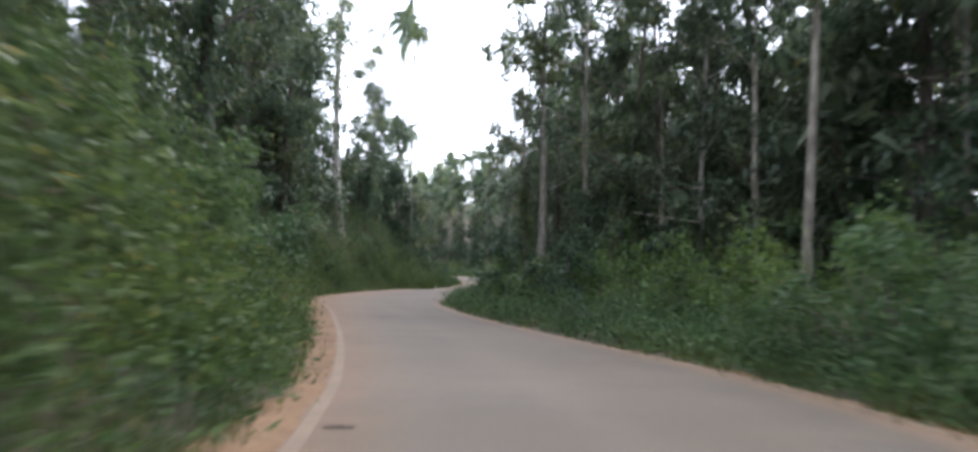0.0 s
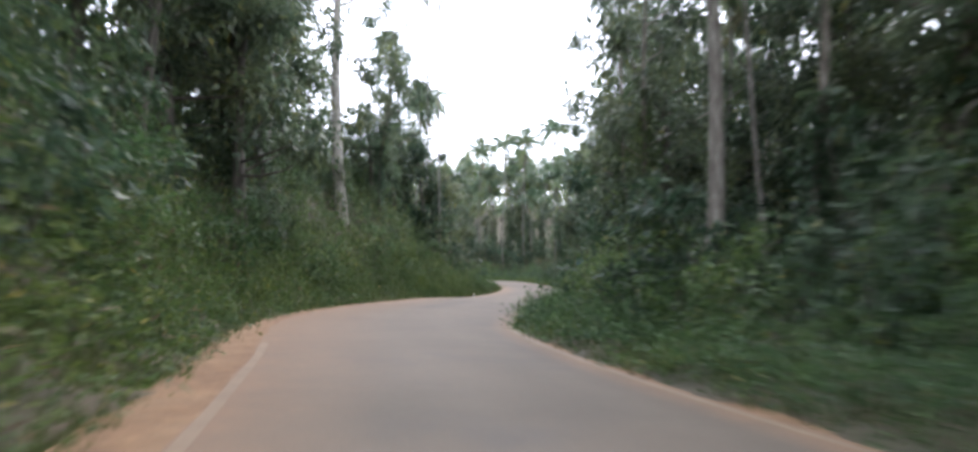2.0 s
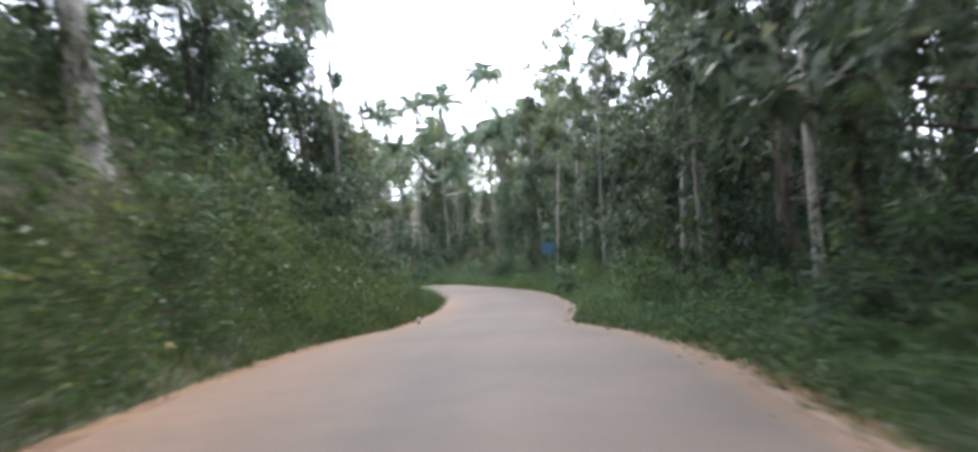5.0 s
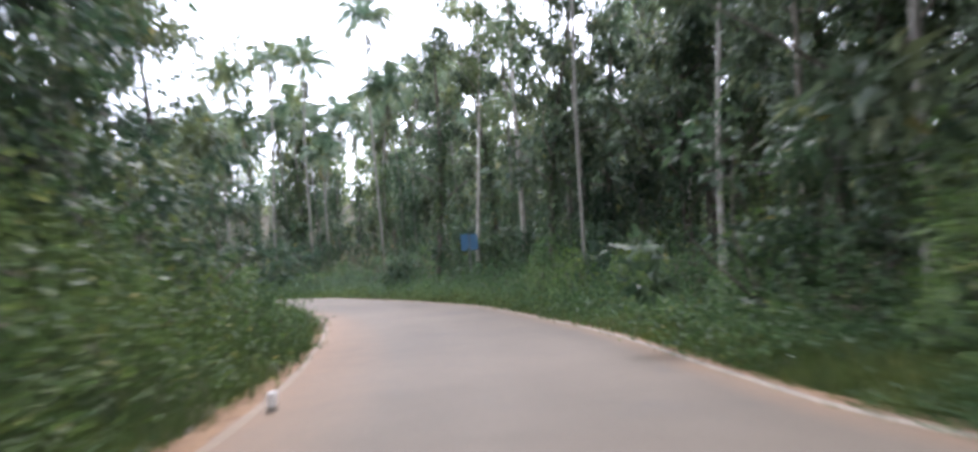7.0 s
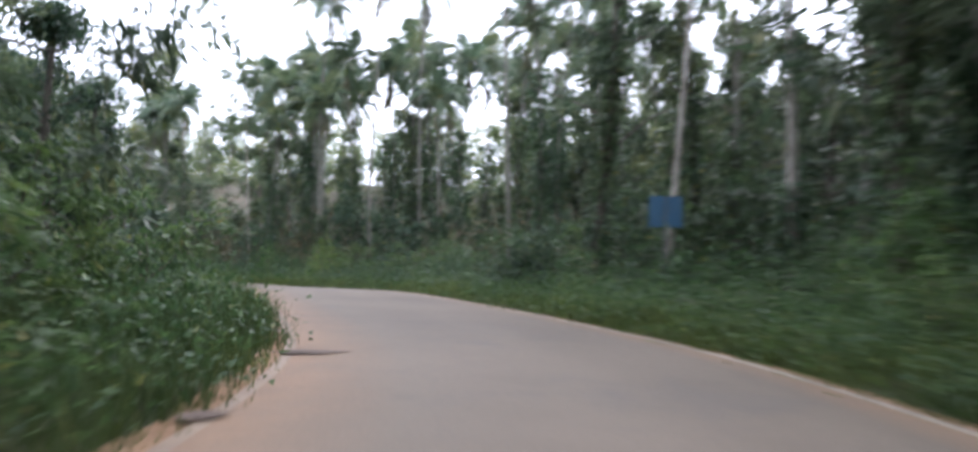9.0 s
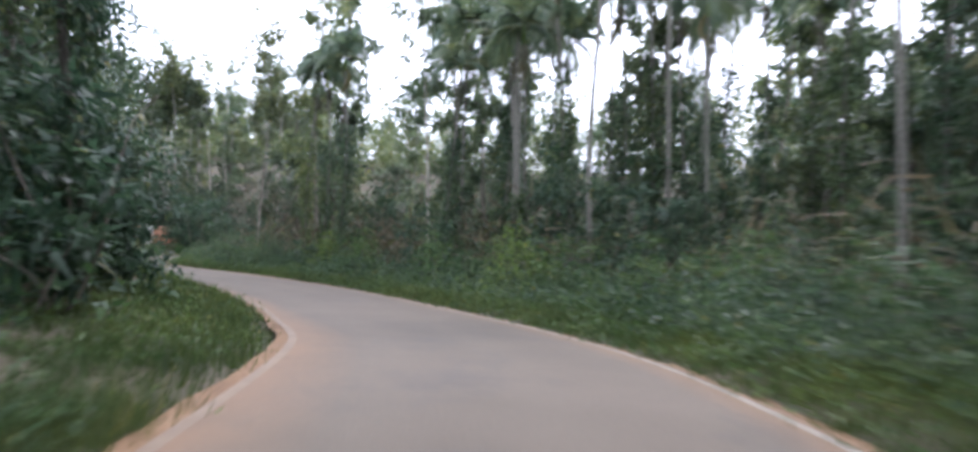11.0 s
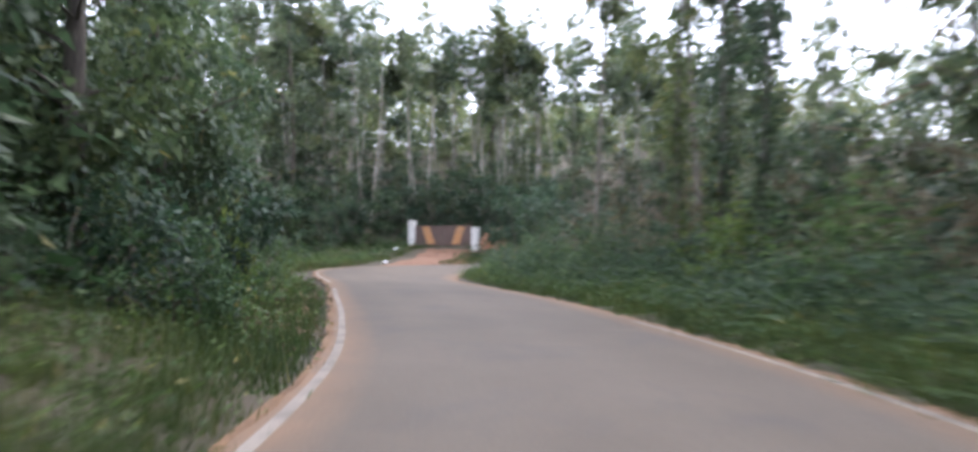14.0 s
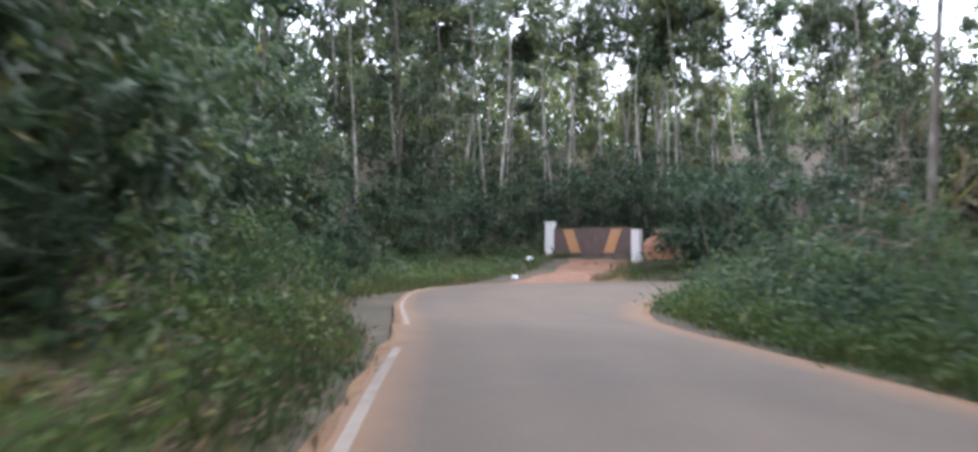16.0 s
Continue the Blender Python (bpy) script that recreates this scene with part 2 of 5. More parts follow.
LINE_PAINT = paint_material("worn_white_road_paint", (0.215, 0.18, 0.138), (0.125, 0.1, 0.075), 0.52, 1.8)
DUSTY_LINE = paint_material("dust_covered_road_paint", (0.16, 0.108, 0.064), (0.13, 0.084, 0.048), 0.5, 1.6)
WHITEWASH = paint_material("stained_whitewash", (0.62, 0.6, 0.56), (0.44, 0.39, 0.32), 0.7, 3.0)
GATE_BROWN = paint_material("dark_brown_gate_paint", (0.1, 0.068, 0.056), (0.15, 0.105, 0.085), 0.6, 3.0, 0.5)
GATE_ORANGE = paint_material("orange_gate_paint", (0.46, 0.235, 0.1), (0.4, 0.25, 0.15), 0.6, 3.0, 0.5)
BLUE_PAINT = paint_material("faded_blue_paint", (0.024, 0.085, 0.15), (0.05, 0.1, 0.14), 0.62, 5.0, 0.5)
GREY_STONE = paint_material("pale_grey_stone", (0.27, 0.245, 0.21), (0.17, 0.14, 0.11), 0.5, 6.0, 0.9)
PLASTIC_WHITE = paint_material("white_plastic", (0.75, 0.76, 0.78), (0.6, 0.6, 0.6), 0.7, 8.0, 0.4)
STEEL_DARK = paint_material("dull_steel", (0.1, 0.1, 0.1), (0.16, 0.12, 0.09), 0.6, 8.0, 0.5)


# ---- mesh helpers ----
def mesh_from(name, verts, loops, sizes, mat, smooth=False):
    me = bpy.data.meshes.new(name)
    verts = np.asarray(verts, np.float32).reshape(-1, 3)
    loops, sizes = np.asarray(loops, np.int32).ravel(), np.asarray(sizes, np.int32).ravel()
    me.vertices.add(len(verts))
    me.vertices.foreach_set("co", verts.ravel())
    me.loops.add(len(loops))
    me.loops.foreach_set("vertex_index", loops)
    me.polygons.add(len(sizes))
    me.polygons.foreach_set("loop_start", np.concatenate([[0], np.cumsum(sizes)[:-1]]).astype(np.int32))
    me.polygons.foreach_set("loop_total", sizes)
    if smooth:
        me.polygons.foreach_set("use_smooth", np.ones(len(sizes), bool))
    me.update(calc_edges=True)
    me.validate()
    me.materials.append(mat)
    return me


def part_mesh(name, me, parent=None, label=""):
    ob = new(name, me)
    ob.parent = parent
    return tagged(ob, label)


def part(name, bm, mat, parent=None, label=""):
    """Links a bmesh as one mesh object under a thing or a part."""
    me = bpy.data.meshes.new(name)
    bm.to_mesh(me)
    bm.free()
    me.materials.append(mat)
    return part_mesh(name, me, parent, label)


def root(name, label, category, group="", kind=""):
    ob = new(name)
    ob.empty_display_size = 0.2
    return tagged(ob, label, category, group, kind)


def unit(v):
    return v / np.maximum(np.linalg.norm(v, axis=-1, keepdims=True), 1e-9)


def leaf_verts(c, length, width, rng, way=None, droop=0.35, spread=1.0, face=None):
    """Three corners for each leaf, which leaves c along way and turns its face to the sky and to the outside of its clump."""
    k = len(c)
    u = rng.normal(size=(k, 3)) * spread
    if way is not None:
        u = u * 0.6 + way
    u[:, 2] -= droop
    u = unit(u)
    nrm = rng.normal(size=(k, 3)) * 0.5 + np.array([0, 0, 0.9])
    if face is not None:
        nrm = nrm + face * 0.6
    w = unit(np.cross(nrm, u))
    ln = (length * rng.uniform(0.6, 1.3, k))[:, None]
    wd = (width * rng.uniform(0.7, 1.25, k))[:, None]
    v = np.stack([c + w * wd / 2, c + u * ln - np.array([0, 0, 1.0]) * ln * 0.1, c - w * wd / 2], 1)
    return v.reshape(-1, 3)


def leaf_mesh(name, verts, mat):
    k = len(verts) // 3
    return mesh_from(name, verts, np.arange(3 * k), np.full(k, 3), mat)


def tube_data(points, radii, sides=8, start=0):
    points, radii = np.asarray(points, float), np.asarray(radii, float)
    t = unit(np.gradient(points, axis=0))
    side = unit(np.cross(t, np.array([0.31, 0.95, 0.05])))
    up = np.cross(side, t)
    a = np.arange(sides) * 2 * math.pi / sides
    ring = side[:, None] * np.cos(a)[None, :, None] + up[:, None] * np.sin(a)[None, :, None]
    v = (points[:, None] + ring * radii[:, None, None]).reshape(-1, 3)
    i, j = np.meshgrid(np.arange(len(points) - 1), np.arange(sides), indexing="ij")
    a0, b0 = i * sides + j, i * sides + (j + 1) % sides
    q = np.stack([a0, b0, b0 + sides, a0 + sides], -1).reshape(-1, 4) + start
    return v, q


def tubes_mesh(name, tubes, mat):
    vs, qs, at = [], [], 0
    for pts, rad, sides in tubes:
        v, q = tube_data(pts, rad, sides, at)
        vs.append(v), qs.append(q)
        at += len(v)
    q = np.concatenate(qs)
    return mesh_from(name, np.concatenate(vs), q, np.full(len(q), 4), mat, True)


def box_bm(sx, sy, sz, bevel=0.01, at=(0, 0, 0)):
    bm = bmesh.new()
    bmesh.ops.create_cube(bm, size=1.0)
    bmesh.ops.scale(bm, vec=(sx, sy, sz), verts=bm.verts)
    bmesh.ops.translate(bm, vec=at, verts=bm.verts)
    if bevel:
        bmesh.ops.bevel(bm, geom=bm.edges[:], offset=bevel, segments=2, affect="EDGES")
    return bm


# ---- the line of the road: left and right edge, station by station ----
STATIONS = np.array([
    (-0.4, -16, 4.8, -16), (-0.9, -8, 4.6, -8), (-1.5, 0, 4.2, 0), (-2.2, 5.8, 3.8, 6.3), (-3.0, 10, 3.0, 11),
    (-4.6, 16.6, 1.3, 16.2), (-6.7, 24.0, -1.2, 23.3), (-8.9, 31, -2.8, 30.3), (-9.8, 37, -2.95, 36), (-9.9, 43, -2.55, 42),
    (-9.6, 48.5, -1.6, 48), (-8.6, 54, -1.5, 52.6), (-7.9, 56.8, -1.85, 56.3), (-7.1, 59.5, -1.2, 59.3), (-5.9, 65, 0.0, 64.7), (-5.15, 71, 0.5, 70.5),
    (-5.1, 75.5, 0.4, 75.5), (-5.9, 79.5, -0.6, 80), (-7.4, 85, -2.1, 85), (-9.2, 90.8, -4.0, 91), (-11.4, 94.6, -6.2, 95.4),
    (-13.7, 98, -8.8, 99.3), (-16.4, 101.2, -12, 103.4), (-20, 104.8, -15.3, 107.1), (-24.3, 108.1, -19.3, 110.5),
    (-28.2, 110.8, -23.2, 113.2)])
STATIONS_END = np.array([
    (-32, 113.4, -27, 115.3), (-36.5, 116, -30.2, 117.1), (-40.5, 119, -32.4, 119.6), (-42, 121.8, -33.6, 122.3),
    (-41.6, 125, -33.5, 125), (-39.5, 129, -31.8, 128.3), (-36, 133.5, -28.5, 132), (-30, 139, -24, 137), (-20, 146, -16, 142),
    (-8, 151, -6, 146)])
STATIONS = np.concatenate([STATIONS, STATIONS_END])
ROAD_Y = [-20, 0, 15, 30, 52, 60, 67, 76, 86, 92, 98, 108, 200]
ROAD_Z = [0.1, -1.2, -2.17, -2.9, -4.03, -4.45, -4.77, -4.85, -4.9, -5.08, -5.4, -5.7, -5.7]


def spline(p, steps):
    """Catmull-Rom through the rows of p."""
    q = np.concatenate([[2 * p[0] - p[1]], p, [2 * p[-1] - p[-2]]])
    out = []
    for i in range(1, len(q) - 2):
        for u in np.arange(steps) / steps:
            out.append(0.5 * (2 * q[i] + (q[i + 1] - q[i - 1]) * u + (2 * q[i - 1] - 5 * q[i] + 4 * q[i + 1] - q[i + 2]) * u ** 2
                              + (3 * q[i] - q[i - 1] - 3 * q[i + 1] + q[i + 2]) * u ** 3))
    out.append(p[-1])
    return np.array(out)


EDGES = spline(STATIONS, 12)
EDGE_L, EDGE_R = EDGES[:, :2], EDGES[:, 2:]
MID = (EDGE_L + EDGE_R) / 2
ROAD_H = np.interp(MID[:, 1], ROAD_Y, ROAD_Z)
ROAD_H = np.convolve(np.pad(ROAD_H, 12, mode="edge"), np.ones(25) / 25, mode="valid")
HALF = np.linalg.norm(EDGE_L - EDGE_R, axis=1) / 2
ACROSS = unit(EDGE_L - EDGE_R)          # towards the left edge
ALONG = np.concatenate([[0], np.cumsum(np.linalg.norm(np.diff(MID, axis=0), axis=1))])


def from_road(xy):
    """For each place: the nearest station, metres outside the road's edge (under 0: on it) and the side (+1 left)."""
    xy = np.asarray(xy, float)
    near, out, side = np.zeros(len(xy), int), np.zeros(len(xy)), np.zeros(len(xy))
    for a in range(0, len(xy), 4000):
        p = xy[a:a + 4000]
        gap = p[:, None] - MID[None]
        k = np.argmin((gap ** 2).sum(2), 1)
        r = p - MID[k]
        near[a:a + 4000] = k
        side[a:a + 4000] = np.sign((r * ACROSS[k]).sum(1))
        out[a:a + 4000] = np.linalg.norm(r, axis=1) - HALF[k]
    return near, out, side


def wobble(x, y, s, seed=0.0):
    """Smooth cheap noise between -1 and 1."""
    return (np.sin(x * s * 1.7 + 1.3 + seed) * np.cos(y * s * 1.3 - 0.7 + seed * 2) + 0.5 * np.sin((x + y) * s * 2.9 + seed)
            + 0.35 * np.cos((x * 0.8 - y * 1.2) * s * 4.3 + seed * 3)) / 1.85


BANK_D = [0, 0.4, 1.2, 2.4, 4.0, 6.0, 9.0, 15.0, 25.0, 60.0, 3000.0]
BANK_H = [0, 0.06, 0.8, 2.2, 4.5, 6.0, 7.4, 9.0, 11.5, 16.0, 16.0]
KNOLL_D = [0, 4, 8, 12, 20, 40, 80, 3000]
KNOLL_H = [0, 0.22, 0.62, 1.3, 4.2, 11.0, 17.0, 20.0]
FLAT_D = [0, 0.8, 3, 8, 20, 60, 3000]
FLAT_H = [0, 0.1, 0.2, 0.2, 0.0, -1.0, -1.0]


def ground_height(xy):
    xy = np.asarray(xy, float).reshape(-1, 2)
    k, d, side = from_road(xy)
    y = MID[k, 1]
    bank = np.interp(y, [0, 57, 69, 93, 99, 112, 117], [1, 1, 0.1, 0.1, 0.3, 0.3, 0.0])
    knoll = np.interp(y, [108, 117], [0, 1]) * (side > 0)
    dd = np.maximum(d, 0)
    h = np.where(side > 0, bank * np.interp(dd, BANK_D, BANK_H), np.interp(dd, FLAT_D, FLAT_H))
    h = h + knoll * np.interp(dd, KNOLL_D, KNOLL_H)
    h = h + (side > 0) * bank * 0.5 * wobble(xy[:, 0], xy[:, 1], 0.75, 5.0) * np.clip((dd - 0.7) / 2, 0, 1)
    soft = np.clip(dd / 6, 0, 1)
    h = h + wobble(xy[:, 0], xy[:, 1], 0.5) * 0.16 * soft + wobble(xy[:, 0], xy[:, 1], 0.12, 2.0) * 0.5 * np.clip(dd / 15, 0, 1)
    far = np.hypot(xy[:, 0] + 10, xy[:, 1] - 60)
    h = h + np.clip((far - 170) / 500, 0, 1) * (17 + 12 * wobble(xy[:, 0], xy[:, 1], 0.006, 1.0))
    return ROAD_H[k] + h - 0.1 * np.clip(1 - dd / 0.7, 0, 1)


def height_at(x, y):
    return float(ground_height([(x, y)])[0])


def axis_steps(a, b, step, reach):
    inner = np.arange(a, b + step / 2, step)
    grow, at, s = [], 0.0, step
    while at < reach:
        s *= 1.22
        at += s
        grow.append(at)
    grow = np.array(grow)
    return np.concatenate([a - grow[::-1], inner, inner[-1] + grow])


def build_ground():
    gx, gy = axis_steps(-58, 26, 0.9, 2200), axis_steps(-14, 142, 0.9, 2200)
    x, y = np.meshgrid(gx, gy, indexing="ij")
    xy = np.stack([x.ravel(), y.ravel()], 1)
    z = ground_height(xy)
    i, j = np.meshgrid(np.arange(len(gx) - 1), np.arange(len(gy) - 1), indexing="ij")
    a = i * len(gy) + j
    q = np.stack([a, a + len(gy), a + len(gy) + 1, a + 1], -1).reshape(-1, 4)
    me = mesh_from("ground", np.column_stack([xy, z]), q, np.full(len(q), 4), FOREST_SOIL, True)
    tagged(new("ground", me), "leaf-littered forest soil with a steep roadside bank", "ground", kind="structure")


def ribbon(name, left, right, lift, mat, cols=2, ragged=(0.0, 0.0), crown=0.0, keep=None, seed=0.0):
    """A strip along the road; left and right: a share of the road's width, and metres added to it."""
    k = np.arange(len(MID))
    rough = wobble(ALONG, ALONG * 0.3, 1.4, seed) + 0.5 * wobble(ALONG, ALONG, 5.0, seed)
    w = HALF * 2
    pos_a = left[0] * w + left[1] + ragged[0] * rough
    pos_b = right[0] * w + right[1] + ragged[1] * wobble(ALONG, ALONG * 0.2, 1.7, seed + 4)
    v = []
    for c in range(cols):
        u = c / (cols - 1)
        s = pos_a * (1 - u) + pos_b * u
        p = EDGE_L - ACROSS * np.broadcast_to(s, (len(MID),))[:, None]
        f = np.clip(s / w, 0, 1)
        z = ROAD_H + lift + crown * 4 * f * (1 - f)
        v.append(np.column_stack([p, z]))
    v = np.stack(v, 1).reshape(-1, 3)
    rows = k[:-1] if keep is None else np.array([r for r in k[:-1] if keep(ALONG[r], MID[r, 1])])
    i, j = np.meshgrid(rows, np.arange(cols - 1), indexing="ij")
    a = i * cols + j
    q = np.stack([a, a + 1, a + cols + 1, a + cols], -1).reshape(-1, 4)
    me = mesh_from(name, v, q, np.full(len(q), 4), mat, True)
    if mat is ASPHALT:
        inner = np.stack([pos_a * (1 - c / (cols - 1)) + pos_b * c / (cols - 1) for c in range(cols)], 1)
        flat = v.reshape(len(MID), cols, 3)
        smear = 0.8 * np.exp(-((flat[..., 0] + 6.15 - 0.07 * (flat[..., 1] - 43.5)) / 0.55) ** 2) * np.clip((flat[..., 1] - 38.5) / 2, 0, 1) * np.clip((49.0 - flat[..., 1]) / 2, 0, 1)
        for key, val in (("smear", smear), ("in_left", inner), ("in_right", w[:, None] - inner), ("dust_reach", np.repeat(DUST_REACH[:, None], cols, 1))):
            me.attributes.new(key, "FLOAT", "POINT").data.foreach_set("value", val.astype(np.float32).ravel())
    return me


DUST_REACH = np.interp(MID[:, 1], [0, 18, 30, 46, 58, 70, 92, 98], [1.4, 1.8, 3.2, 3.4, 2.0, 1.5, 1.1, 0.6])
build_ground()
MY = MID[:, 1]
ASPHALT_IN = np.interp(MY, [58, 66, 92, 97], [0.5, 0.08, 0.08, -0.1])
LINE_IN = np.interp(MY, [58, 66, 92, 97], [0.52, 0.05, 0.05, -0.05])
DIRT_OUT = np.interp(MY, [20, 25, 31, 58, 66, 92, 97, 105, 112], [-0.3, -0.4, -0.8, -0.7, -0.3, -0.16, -0.22, -0.22, -0.22])
tagged(new("road", ribbon("road", (0, ASPHALT_IN), (1, 0.06), 0.0, ASPHALT, 15, (0.06, 0.05), 0.05)), "dusty grey-tan asphalt country road", "road", kind="structure")
tagged(new("shoulder", ribbon("shoulder", (0, DIRT_OUT), (0, ASPHALT_IN + 0.35), -0.012, DIRT, 4, (0.06, 0.0), 0.05, seed=1.0)), "orange-tan dirt shoulder under a green bank", "shoulder", kind="structure")
tagged(new("shoulder", ribbon("shoulder", (1, np.interp(MY, [40, 54], [-0.3, -0.14])), (1, np.interp(MY, [48, 58], [0.6, 0.22])), -0.012, DIRT, 3, (0.0, 0.06), 0.05, seed=2.0)), "narrow reddish dirt shoulder beside the asphalt", "shoulder", kind="structure")


tagged(new("edge_line", ribbon("edge_line", (0, LINE_IN), (0, LINE_IN + 0.13), 0.0035, DUSTY_LINE, 2, crown=0.05, keep=lambda a, y: y < 26 or 57 < y < 103.5)), "dust-covered cream edge line on the asphalt", "road marking", kind="structure")
tagged(new("edge_line", ribbon("edge_line", (0, -0.02), (0, 0.1), 0.0035, LINE_PAINT, 2, crown=0.05, keep=lambda a, y: 103.5 < y < 113.1 or 114.5 < y < 120)), "worn cream edge line with a gap on asphalt", "road marking", kind="structure")
tagged(new("edge_line", ribbon("edge_line", (1, -0.16), (1, -0.04), 0.0035, DUSTY_LINE, 2, crown=0.05, keep=lambda a, y: y < 46)), "dusty worn edge line on the asphalt", "road marking", kind="structure")
tagged(new("edge_line", ribbon("edge_line", (1, -0.16), (1, -0.04), 0.0035, LINE_PAINT, 2, crown=0.05, keep=lambda a, y: 55.5 < y < 109.5)), "worn white edge line on the asphalt", "road marking", kind="structure")


import itertools

# ---- plants ----
def cluster_leaves(centres, each, radius, length, width, rng, droop=0.35, squash=0.75):
    """Leaves round each centre: uneven puffs, thick on the outside and above, thin within and below."""
    k = len(centres)
    size = rng.uniform(0.6, 1.45, (k, 1)) * radius * rng.uniform(0.75, 1.25, (k, 3)) * np.array([1, 1, squash])
    c, size = np.repeat(centres, each, axis=0), np.repeat(size, each, axis=0)
    way = unit(rng.normal(size=c.shape) + np.array([0, 0, 0.3]))
    off = way * size * (rng.random((len(c), 1)) ** 0.45 + rng.normal(size=(len(c), 1)) * 0.16)
    return leaf_verts(c + off, length, width, rng, way, droop, face=way)


def bent_line(base, tip, bend, steps, rng):
    u = np.linspace(0, 1, steps)[:, None]
    b = rng.normal(size=3) * bend
    return base * (1 - u) + tip * u + b * np.sin(u * math.pi) + rng.normal(size=3) * bend * 0.4 * np.sin(u * 2 * math.pi)


def tall_tree(seed, height, radius, crown_from, clumps, each, leaf, vine, bark, leaf_mat, label, name="forest_tree", spread=2.9):
    """A tall slim plantation shade tree: bent trunk, upswept limbs, a loose crown and a climber round the trunk."""
    rng = np.random.default_rng(seed)
    thing = root(name, label, "tree", "roadside forest trees")
    top = np.array([rng.normal() * 0.6, rng.normal() * 0.6, height])
    line = bent_line(np.array([0, 0, -0.4]), top, 0.35, 12, rng)
    u = np.linspace(0, 1, 12)
    rad = radius * (1 - 0.8 * u) + radius * 0.5 * np.exp(-u * 18)
    tubes = [(line, rad, 8)]
    centres = []
    limbs = max(7, clumps // 6)
    for i in range(limbs):
        t = crown_from + (1 - crown_from) * (i + rng.uniform(0, 0.8)) / limbs
        p = np.array([np.interp(t, u, line[:, a]) for a in range(3)])
        ang = i * 2.4 + rng.uniform(-0.4, 0.4)
        reach = spread * (1.15 - 0.75 * (t - crown_from) / (1 - crown_from)) * rng.uniform(0.6, 1.15)
        tip = p + np.array([math.cos(ang) * reach, math.sin(ang) * reach, reach * rng.uniform(0.25, 0.8)])
        limb = bent_line(p, tip, 0.12 * reach, 5, rng)
        r0 = radius * (1 - 0.8 * t) * 0.5
        if i % 2 == 0 or vine:
            tubes.append((limb[::2], np.linspace(r0, 0.012, 3), 4))
        for s in rng.uniform(0.1, 1.05, 6):
            q = p + (tip - p) * s + rng.normal(size=3) * 0.4
            centres.append(q)
    centres = np.array(centres[:])
    part_mesh("trunk", tubes_mesh("trunk", tubes, bark), thing)
    v = cluster_leaves(centres[::2], each * 2, 0.58, leaf, leaf * 0.45, rng, droop=0.5)
    part_mesh("crown", leaf_mesh("crown", v, leaf_mat), thing)
    if vine:
        k = int(vine * 290)
        t = rng.uniform(0.02, vine / height, k) ** 0.9
        p = np.stack([np.interp(t, u, line[:, a]) for a in range(3)], 1)
        ang = rng.uniform(0, 2 * math.pi, k)
        lump = 0.75 + 0.35 * np.sin(p[:, 2] * 2.1 + ang * 2 + seed) + 0.3 * np.sin(p[:, 2] * 0.9 + seed)
        out = np.stack([np.cos(ang), np.sin(ang), np.zeros(k)], 1)
        p = p + out * (radius * 0.8 + rng.uniform(0.05, 0.55, k) * lump)[:, None]
        v = leaf_verts(p, 0.18, 0.125, rng, out, 0.7, face=out)
        part_mesh("climbing_vine", leaf_mesh("climbing_vine", v, LEAF_VINE), thing, "glossy heart-leaved pepper vine round the trunk")
    return thing


